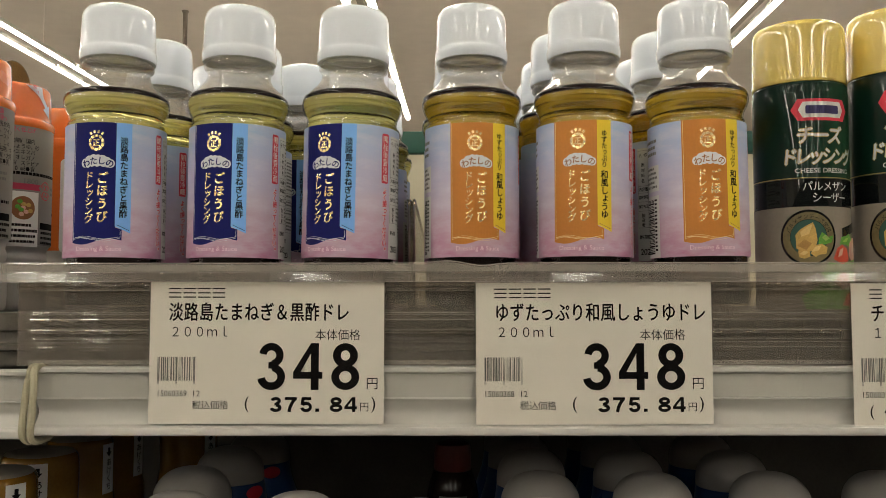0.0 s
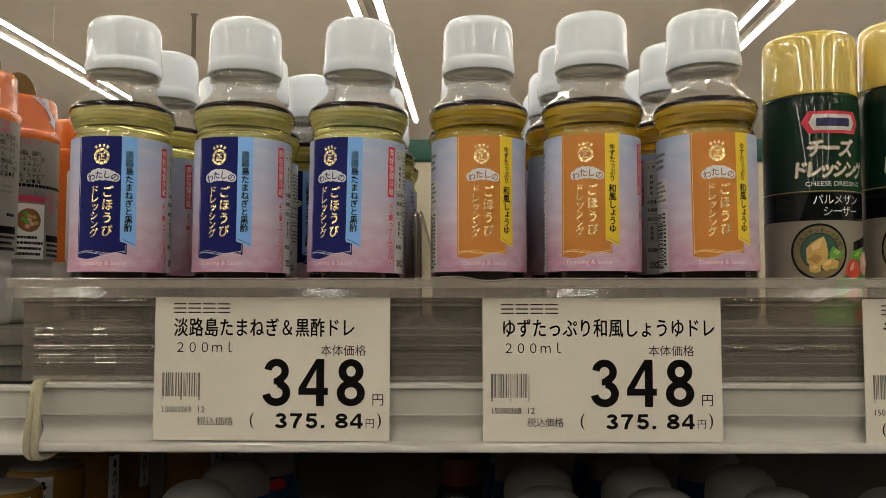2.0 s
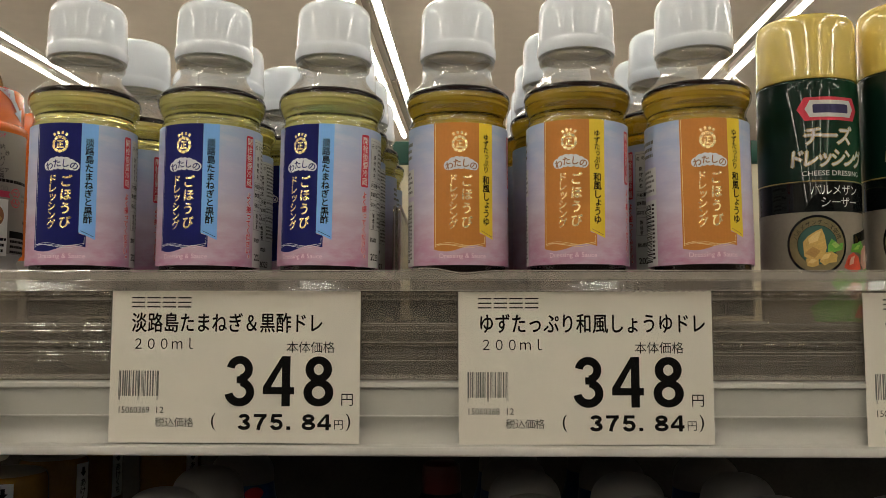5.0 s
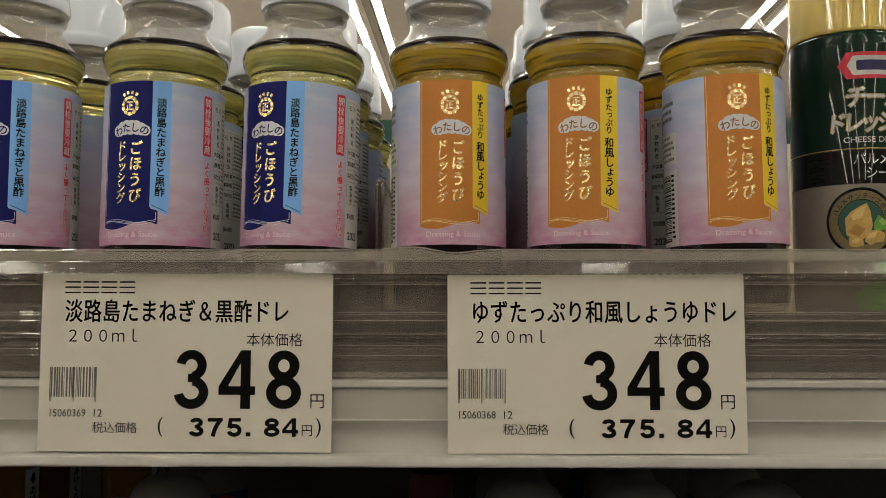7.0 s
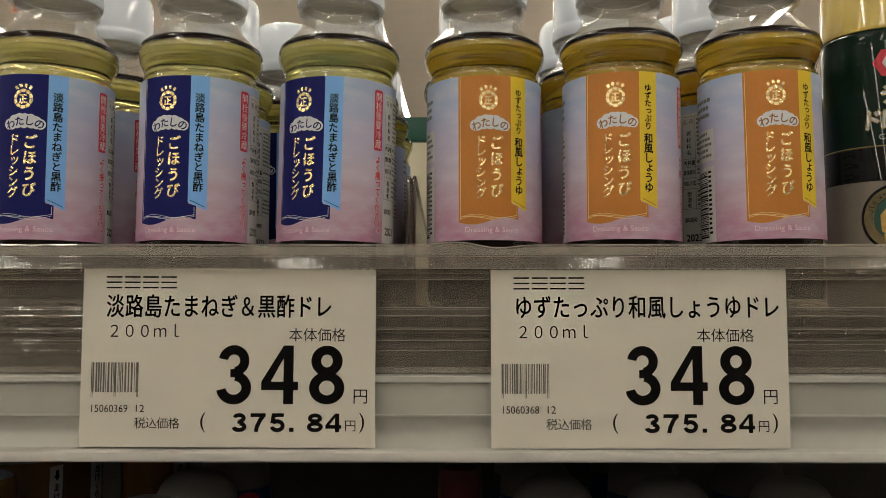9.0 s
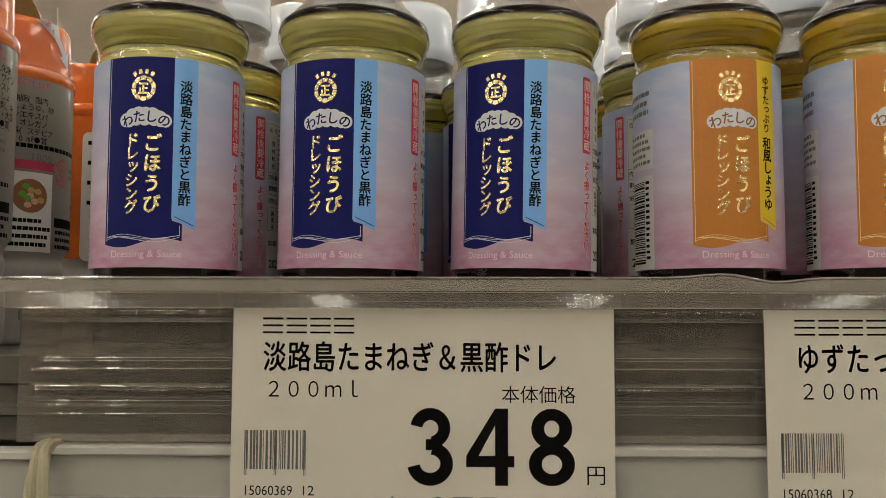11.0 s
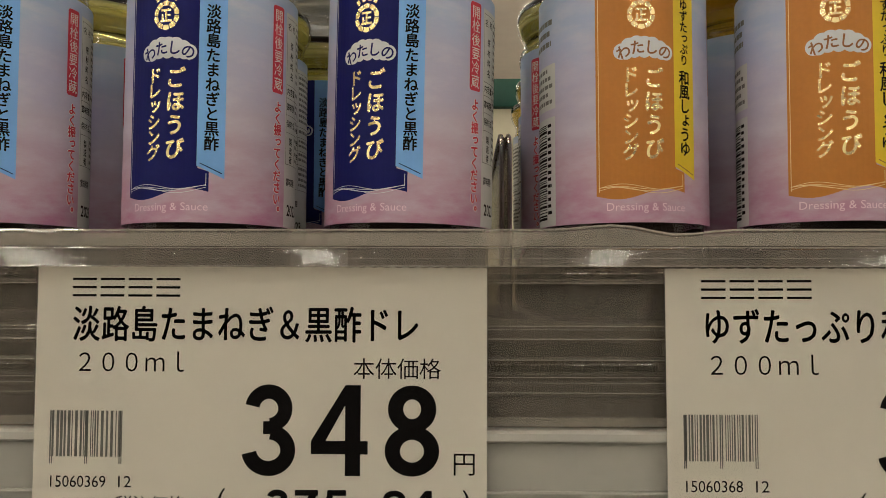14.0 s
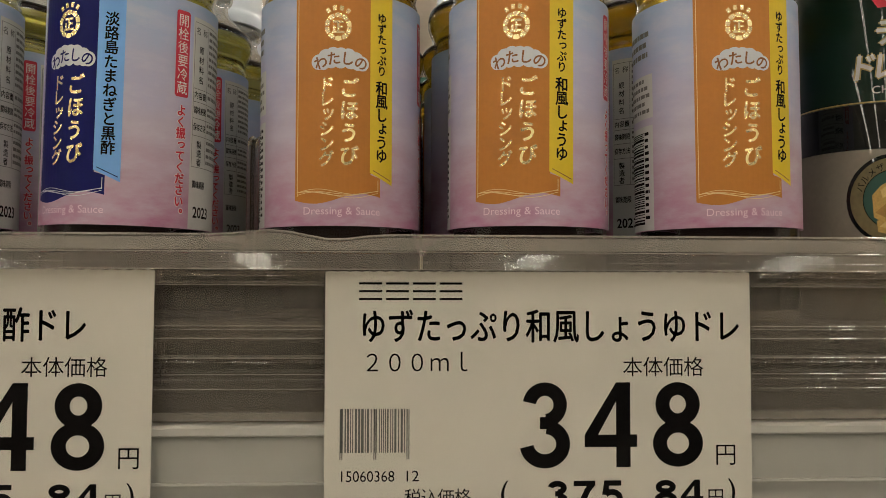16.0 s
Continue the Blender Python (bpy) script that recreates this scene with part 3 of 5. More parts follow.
def wrap(bm, radius, top, lift, step=1.6):
    """Bends a flat print (mm) round an upright cylinder (m) whose label top is at height top."""
    us = [v.co.x for v in bm.verts]
    if max(us) - min(us) > step:
        bmesh.ops.triangulate(bm, faces=[f for f in bm.faces if len(f.verts) > 4])
        k = math.floor(min(us) / step) * step
        while k < max(us):
            bmesh.ops.bisect_plane(bm, geom=bm.verts[:] + bm.edges[:] + bm.faces[:], plane_co=(k, 0, 0), plane_no=(1, 0, 0))
            k += step
    r = radius + lift / 1000
    for v in bm.verts:
        a = v.co.x / 1000 / radius
        v.co = (r * math.sin(a), -r * math.cos(a), top + v.co.y / 1000)
    return bm


def lay(bm, x0, y, top, lift):
    """Lays a flat print (mm) on an upright card that faces -y, its left edge at x0."""
    for v in bm.verts:
        v.co = (x0 + v.co.x / 1000, y - (lift + v.co.z) / 1000, top + v.co.y / 1000)
    return bm


# ---------------------------------------------------------------- the hall
CEIL, TUBE_Z = 4.05, 3.60
WALLS = (-11.0, 11.0, -24.0, 15.5)


def hall():
    x0, x1, y0, y1 = WALLS
    for name, args, m, label in (
        ("floor", (x0, x1, y0, y1, -0.1, 0.0), "floor", "pale polished vinyl shop floor"),
        ("ceiling", (x0, x1, y0, y1, CEIL, CEIL + 0.1), "ceiling", "beige painted shop ceiling"),
        ("wall_north", (x0, x1, y1, y1 + 0.15, 0, CEIL), "wall", "off-white painted shop wall"),
        ("wall_south", (x0, x1, y0 - 0.15, y0, 0, CEIL), "wall", "off-white painted shop wall"),
        ("wall_west", (x0 - 0.15, x0, y0, y1, 0, CEIL), "wall", "off-white painted shop wall"),
        ("wall_east", (x1, x1 + 0.15, y0, y1, 0, CEIL), "wall", "off-white painted shop wall"),
    ):
        tagged(part(name, box(*args), m, None, label, False), kind="structure", category=name.split("_")[0])
    # unseen, added to cut low light and dark down the reflections
    tagged(part("aisle_light_block", box(-8.0, 8.0, -1.75, -1.60, 0.0, 1.70), "aisle", None, "unseen low dark wall added across the aisle to block light", False), kind="structure", category="wall")


def ceiling_light(x, y):
    t = thing("ceiling_light", "twin-tube fluorescent batten hung below the ceiling", "ceiling light", (x, y, TUBE_Z), group="ceiling lights")
    part("housing", box(-0.030, 0.030, -1.18, 1.18, -0.009, 0.030, 0.006), "rod", t, "narrow brown-grey housing")
    for s in (-1, 1):
        bm = bmesh.new()
        bmesh.ops.create_cone(bm, cap_ends=True, segments=10, radius1=0.021, radius2=0.021, depth=2.34, matrix=Matrix.Translation((s * 0.095, 0, -0.04)) @ Matrix.Rotation(radians(90), 4, "X"))
        part("tube", bm, "tube", t, "glowing white fluorescent tube")
    for s in (-1, 1):
        c = s * 0.095
        part("trough", prism([(c - 0.034, -0.046), (c - 0.032, -0.046), (c - 0.030, -0.012), (c + 0.030, -0.012), (c + 0.032, -0.046), (c + 0.034, -0.046), (c + 0.032, -0.010), (c - 0.032, -0.010)], -1.165, 1.165), "fixture", t, "white trough reflector").matrix_basis = Matrix.Rotation(radians(90), 4, "Z") @ Matrix.Diagonal((1, -1, 1, 1))
    for s in (-1, 1):
        part("drop_rod", tube_path([(0, s * 0.8, 0.029), (0, s * 0.8, CEIL - TUBE_Z - 0.001)], 0.004), "ceiling", t, "thin pale suspension rod")
    for s in (-1, 1):
        for c in (-0.095, 0.095):
            part("end_holder", box(c - 0.024, c + 0.024, s * 1.178 - 0.006, s * 1.178 + 0.006, -0.044, -0.012, 0.003), "fixture", t)
    return t


hall()
LAMP_TURN = 1.3
first_light = ceiling_light(-0.555, 9.34)
first_light.matrix_basis = pose(-0.555, 9.34, TUBE_Z, 0, 0, -LAMP_TURN)
for row in range(-2, 3):
    for k in range(14):
        if (row, k) != (0, 0):
            aside = -0.55 if k > 3 else 0.0  # unseen rows behind the camera, shifted to place their glare on the lip
            copy_thing(first_light, pose(-0.555 + aside + 3.03 * row - 2.4 * k * math.tan(radians(LAMP_TURN)), 9.34 - 2.4 * k, TUBE_Z, 0, 0, -LAMP_TURN))
rod = thing("hanging_rod", "thin brown rod hanging from the ceiling", "rod", (-2.42, 8.01, CEIL))
part("shaft", tube_path([(0, 0, -1.10), (0, 0, -0.002)], 0.022), "rod", rod)
part("flange", lathe([(0, -0.012), (0.03, -0.012), (0.034, 0.0), (0, 0.0)], 20), "rod", rod)

# ---------------------------------------------------------------- the gondola shelf
GX0, GX1 = -1.3, 1.3
DECK, DECK2 = 1.3335, 1.068


def gondola():
    g = thing("gondola_back", "beige back panel of the shop shelving with a dark green top trim", "shelf panel", (0, 1.05, 0), kind="structure")
    part("panel", box(GX0, GX1, 0.0, 0.03, 1.31, 1.4930), "panel", g)
    # dark steel colour here carries the shade of the lower bay
    part("lower_panel", box(GX0, GX1, 0.0, 0.03, 0.0, 1.3098), "steel", g, "lower back panel, coloured dark for the shade under the shelf")
    part("trim", box(GX0, GX1, -0.004, 0.034, 1.4934, 1.5175, 0.003), "green", g, "dark green plastic top trim")
    for z, front, name in ((DECK, 0.592, "upper"), (DECK2, 0.575, "lower")):
        s = thing("shelf", "grey-brown folded steel shop shelf with a ribbed front edge", "shelf", (0, 0, z))
        prof = [(front, 0.0), (front, -0.0085), (front + 0.003, -0.0095), (front + 0.003, -0.0150), (front - 0.0005, -0.0160), (front - 0.0005, -0.0185), (front + 0.004, -0.0195), (front + 0.004, -0.027), (front + 0.03, -0.028), (1.045, -0.028), (1.045, 0.0)]
        part("deck", prism(prof, GX0, GX1), "steel", s, "", False)
        for k in range(3):
            x = -0.1503 + 0.3 * k
            bm = box(x - 0.0042, x + 0.0042, front + 0.0028, front + 0.0042, -0.0268, -0.0198, 0.0006)
            part("slot", bm, "steel_dark", s, "small dark slot in the front edge")


def white_rail(x0, x1, drop, label):
    r = thing("price_rail", label, "price rail", (0, 0, -drop), group="price rails")
    f = 0.5815
    top = [(f + 0.008, 1.3072), (f - 0.0004, 1.3072), (f - 0.0014, 1.3066), (f - 0.0014, 1.3048), (f - 0.0004, 1.3042), (f + 0.008, 1.3042)]
    part("top_edge", prism(top, x0, x1), "rail", r, "bright white upper edge", False)
    part("face", box(x0, x1, f + 0.0012, f + 0.008, 1.2919, 1.3041), "rail_grey", r, "greyish flat face", False)
    hollow = [(f + 0.008, 1.2918), (f + 0.0002, 1.2918), (f + 0.0002, 1.2912)] + [(f + 0.0012 + 0.004 * math.sin(math.pi * k / 12), 1.2908 - 0.012 * k / 12) for k in range(13)] + [(f + 0.008, 1.2788)]
    part("channel", prism(hollow, x0, x1), "rail", r, "white concave lower channel")
    lip = [(f + 0.008, 1.2787), (f - 0.0040, 1.2787), (f - 0.0052, 1.2779), (f - 0.0056, 1.2762), (f - 0.0050, 1.2746), (f - 0.0036, 1.2739), (f + 0.008, 1.2739)]
    part("lower_lip", prism(lip, x0, x1), "rail", r, "rounded white lower lip")
    return r


def fence(x0, x1):
    """Clear front guard that holds the price cards."""
    t = thing("shelf_guard", "scuffed clear plastic shelf guard holding the price cards", "shelf guard")

    def kink(bm, z0):
        for v in bm.verts:
            w = math.exp(-((v.co.x - 0.026) / 0.009) ** 2)
            wave = 0.0011 * w - 0.0013 * math.exp(-((v.co.x - 0.042) / 0.008) ** 2)
            if v.co.z > z0:
                v.co.z += wave
                v.co.y -= 0.0008 * w
        return bm

    part("sheet", prism([(0.5758, 1.2787), (0.5752, 1.2787), (0.5752, 1.3487), (0.5758, 1.3487)], x0 + 0.003, x1), "sheet", t, "clear card pocket sheet", False)
    lip = [(0.5835, 1.3488), (0.5746, 1.3488), (0.5742, 1.3491), (0.57463, 1.3531), (0.5756, 1.3534), (0.5752, 1.3538), (0.5750, 1.3550), (0.5750, 1.3576), (0.5755, 1.3582), (0.5790, 1.3582), (0.5796, 1.3575), (0.5796, 1.3540), (0.5835, 1.3534)]
    part("lip", kink(prism(lip, x0, x1, 160), 1.3545), "lip", t, "thick clear upper lip with a warped spot")
    part("lip_face", kink(prism([(0.5749, 1.3540), (0.5746, 1.3541), (0.5746, 1.3573), (0.5749, 1.3574)], x0 + 0.001, x1, 160), 1.3545), "band", t, "milky worn face of the lip")
    for ey, ez, er in ((0.5748, 1.3581, 0.00026), (0.5750, 1.3536, 0.00024), (0.5743, 1.3509, 0.00007), (0.5744, 1.3490, 0.00020)):
        run = [(x0 + (x1 - x0) * k / 160, ey, ez) for k in range(161)]
        part("edge_line", kink(tube_path(run, er, 6), 1.3545), "edge", t, "bright polished edge of the lip")
    # moulding marks along the lip, one every centimetre
    kinds = []
    uneven = random.Random(5)
    for h, bend in ((0.0028, 0.0005), (0.0019, -0.0003), (0.0024, 0.0003)):
        kinds.append(part("mould_mark", tube_path([(bend * math.sin(math.pi * i / 6), 0.5743, 1.3501 + h * i / 6) for i in range(7)], 0.00006, 5), "edge", t))
    for k in range(42):
        if k < 3:
            mark = kinds[k]
        else:
            mark = new("mould_mark", uneven.choice(kinds).data)
            mark.parent = t
        mark.location = (x0 + 0.008 + 0.0101 * k + uneven.uniform(-0.0007, 0.0007), 0, 0)
    part("ledge", prism([(0.5830, 1.3452), (0.5800, 1.3452), (0.5796, 1.3458), (0.5796, 1.3480), (0.5800, 1.3486), (0.5830, 1.3486)], x0 + 0.006, x1), "rib", t)
    part("rib", prism([(0.5850, 1.3253), (0.5815, 1.3253), (0.5808, 1.3260), (0.5808, 1.3296), (0.5815, 1.3303), (0.5850, 1.3303)], x0 + 0.010, x1), "rib", t, "milky clear rib")
    part("lower_rib", prism([(0.5850, 1.3210), (0.5838, 1.3210), (0.5834, 1.3216), (0.5834, 1.3244), (0.5838, 1.3250), (0.5850, 1.3250)], x0 + 0.010, x1), "rib", t, "milky clear lower rib")
    part("foot_strip", prism([(0.5850, 1.3079), (0.5842, 1.3079), (0.5842, 1.3102), (0.5850, 1.3102)], x0 + 0.010, x1), "band", t, "milky strip above the white rail")
    for z, er in ((1.3449, 0.00022), (1.3338, 0.00014), (1.3329, 0.00009), (1.3305, 0.00018), (1.3252, 0.00018), (1.3208, 0.00013), (1.3194, 0.00009), (1.3169, 0.00012)):
        part("ridge", tube_path([(x0 + 0.012, 0.5806, z), (x1, 0.5806, z)], er, 6), "edge", t, "fine bright moulded ridge")
    for sx, sz, h, bend in ((0.0285, 1.3372, 0.0030, 0.0012), (0.0312, 1.3362, 0.0034, 0.0016), (0.0338, 1.3385, 0.0016, -0.0006), (0.1790, 1.3370, 0.0032, 0.0014), (0.1835, 1.3352, 0.0020, -0.0008), (0.2060, 1.3380, 0.0026, 0.0012), (-0.1520, 1.3375, 0.0028, 0.0010), (-0.1400, 1.3300, 0.0018, -0.0010)):
        arc = [(sx + 0.6 * bend * (1 - (k / 4 - 1) ** 2), 0.5850, sz + h * (k / 8 - 0.5)) for k in range(9)]
        part("scratch", tube_path(arc, 0.00008, 5), "rib", t, "fine pale scratch")
    part("back_sheet", prism([(0.5862, 1.3075), (0.5852, 1.3075), (0.5852, 1.3490), (0.5862, 1.3490)], x0 + 0.004, x1), "haze", t, "scuffed clear back sheet", False)
    return t


def rubber_band(x):
    t = thing("rubber_band", "beige rubber band looped round the end of the price rail", "rubber band", (x, 0, 0))
    for k, (dx, lean) in enumerate(((-0.0017, 0.0010), (0.0016, 0.0004))):
        loop = []
        for i in range(28):
            a = 2 * math.pi * i / 28
            cy, cz = math.cos(a), math.sin(a)
            y = 0.5855 - 0.0118 * math.copysign(abs(cy) ** 0.5, cy)
            z = 1.2890 + 0.0182 * math.copysign(abs(cz) ** 0.55, cz)
            loop.append((dx + lean * cz + 0.0008 * math.sin(3 * a + k), y, z))
        part("strand", tube_path(loop, 0.0018, 8, True), "rubber", t)


gondola()
white_rail(-0.1783, 1.2, 0.0, "white plastic price rail along the shelf front")
white_rail(-1.2, -0.1801, 0.0016, "white plastic price rail of the next bay, set slightly lower")
fence(-0.1933, 0.62)
rubber_band(-0.1776)

# ---------------------------------------------------------------- price cards

def bars(u0, u1, v0, v1, rows, rng, gap=0.45, lo=1.2, hi=4.0, bm=None):
    """Plain bars standing for print too small to read."""
    bm = bm or bmesh.new()
    pitch = (v1 - v0) / rows
    for r in range(rows):
        u = u0
        end = u1 - (rng.uniform(0, 0.25) * (u1 - u0))
        while u < end:
            w = min(rng.uniform(lo, hi), end - u)
            if w > 0.3:
                rect(u, u + w, v0 + r * pitch, v0 + r * pitch + pitch * 0.5, bm)
            u += w + gap
    return bm


def price_card(x0, top, width, name_text, code, whole, label, seed, lean=0.0, shift=0.0):
    t = thing("price_card", label, "price card", (x0, 0.579, top), lean, group="price cards")
    t.rotation_euler = (0, radians(lean), 0)
    w, h = width, 69.6
    r = random.Random(seed)
    pts = []
    n = int(w / 1.6)
    pts += [(w * i / n + 0.0, 0.0 if i % 2 else 0.22) for i in range(n + 1)]
    pts += [(w * i / n, h - (0.0 if i % 2 else 0.22)) for i in range(n, -1, -1)]
    bm = poly(pts)
    bmesh.ops.triangulate(bm, faces=bm.faces)
    faces = bmesh.ops.extrude_face_region(bm, geom=bm.faces[:])
    bmesh.ops.translate(bm, vec=(0, 0, -0.3), verts=[v for v in faces["geom"] if isinstance(v, bmesh.types.BMVert)])
    for v in bm.verts:
        v.co = (v.co.x / 1000, -v.co.z / 1000 , v.co.y / 1000)
    bmesh.ops.recalc_face_normals(bm, faces=bm.faces)
    part("card", bm, "paper", t, "cream white card with perforated edges", False)

    def ink(name, bm, m="ink", lab=""):
        part(name, lay(bm, 0, 0, 0, 0.06), m, t, lab, False)

    bm = bmesh.new()
    for k in range(4 if whole else 1):
        u = 9.0 + 7.2 * k
        for dv in (0.4, 2.5, 4.6):
            rect(u, u + 6.2, 2.6 + dv, 3.2 + dv, bm)
    ink("maker_mark", bm, "ink", "maker's name as plain bars")
    ink("product_name", line(name_text, 9.0, 14.7, 7.45, 9.6, 0.018, 0.76))
    ink("volume", line("２００ｍｌ" if whole else "１", 9.6, 24.4, 6.0, 6.4, 0.0, 0.9))
    bm = bmesh.new()
    u = 4.2
    while u < 22.2:
        b = r.choice((0.25, 0.25, 0.4, 0.55, 0.7))
        rect(u, min(u + b, 22.5), 36.8, 48.4, bm)
        u += b + r.choice((0.25, 0.3, 0.45, 0.6))
    for u in (4.2, 4.7, 13.2, 13.7, 22.0, 22.5):
        rect(u - 0.12, u + 0.12, 36.8, 50.2, bm)
    ink("barcode", bm, "ink_grey", "dark grey barcode")
    ink("item_code", latin(code, 4.5, 4.5 + 1.77 * len(code), 54.6, 2.9, 0.0))
    if not whole:
        bm = bmesh.new()
        put_glyph(bm, "(", 11.0, 62.0, 7.5)
        for i, ch in enumerate("42"):
            numeral(bm, ch, 17.0 + 5.6 * i, 62.0, 4.6, 6.2, 1.0)
        ink("tax_price", bm)
        return t
    ink("batch_code", latin("12", 21.9, 25.2, 54.6, 2.9, 0.0))
    ink("price_heading", line("本体価格", 81.2 + shift, 25.8, 5.62, 5.7, 0.0))
    bm = bmesh.new()
    for ch, u in zip("348", (60.0, 78.0, 96.4)):
        numeral(bm, ch, u + shift, 41.4, 14.4 if ch == "4" else 13.8, 22.8, 3.9)
    ink("price", bm, "ink", "large bold black price")
    ink("currency", line("円", 106.3 + shift, 49.5, 6.4, 6.4, 0.0))
    ink("tax_heading", line("税込価格", 21.3, 60.2, 4.45, 4.7, 0.0))
    bm = bmesh.new()
    for ch, u in zip("375", (62.4, 69.8, 77.3)):
        numeral(bm, ch, u, 59.9, 5.9, 7.2, 1.65)
    rect(81.9, 83.7, 61.8, 63.4, bm)
    for ch, u in zip("84", (92.0, 99.2)):
        numeral(bm, ch, u, 59.9, 6.2, 7.2, 1.65)
    ink("tax_price", bm, "ink", "bold tax-included price")
    ink("tax_currency", line("円", 103.2, 60.9, 5.0, 4.9, 0.0))
    bm = bmesh.new()
    for ch, u in (("(", 48.2), (")", 110.2)):
        put_glyph(bm, ch, u, 59.9, 0, 1, 0, (2.0, 7.6))
    ink("bracket", bm)
    return t


price_card(-0.1209, 1.3491, 115.3, "淡路島たまねぎ＆黒酢ドレ", "15060369", True, "cream price card with black print, 348 yen, for the blue-labelled bottles", 3, 0.15)
price_card(0.0395, 1.3486, 115.9, "ゆずたっぷり和風しょうゆドレ", "15060368", True, "cream price card with black print, 348 yen, for the orange-labelled bottles", 5, -0.1, -0.9)
price_card(0.2242, 1.3481, 116.0, "チ", "150603", False, "cream price card below the green cans", 9)

# ---------------------------------------------------------------- dressing bottles
R = 0.0263
LT, LB = 0.1010, 0.0292


def emblem(u, v, lift, parent, m):
    """Round crest as plain shapes, with the maker's word as small bars on an arc."""
    bm = bmesh.new()
    n = 10
    for k in range(n):
        a0, a1 = 2 * math.pi * (k + 0.06) / n, 2 * math.pi * (k + 0.94) / n
        poly([(u + q * math.cos(a), v + q * math.sin(a)) for q, a in ((2.95, a0), (4.25, a0), (4.4, (a0 + a1) / 2), (4.25, a1), (2.95, a1))], bm)
    rect(u - 1.7, u + 1.7, v - 1.9, v - 1.2, bm)
    rect(u - 0.35, u + 0.35, v - 1.2, v + 1.3, bm)
    rect(u + 0.35, u + 1.5, v - 0.3, v + 0.3, bm)
    rect(u - 1.6, u - 0.9, v - 0.4, v + 1.3, bm)
    rect(u - 2.0, u + 2.0, v + 1.3, v + 2.0, bm)
    part("crest", on_label(bm, R, LT, lift), m, parent, "round gold crest", False)
    bm = bmesh.new()
    for k in range(4):
        a = radians(-90 + (k - 1.5) * 22)
        c, s = math.cos(a), math.sin(a)
        poly([(u + q * c - p * s, v + q * s + p * c) for q, p in ((5.1, -0.6), (6.6, -0.6), (6.6, 0.6), (5.1, 0.6))], bm)
    part("crest_word", on_label(bm, R, LT, lift), m, parent, "gold maker's word as plain bars", False)


PRINT_WIDTH = 0.945


def on_label(bm, radius, top, lift):
    """Wraps a print round the bottle at the label's own width."""
    for v in bm.verts:
        v.co.x *= PRINT_WIDTH
    return wrap(bm, radius, top, lift)


def tall(bm):
    """Draws out what lies above the label."""
    for v in bm.verts:
        if v.co.z > LT:
            v.co.z = LT + (v.co.z - LT) * 1.042
    return bm


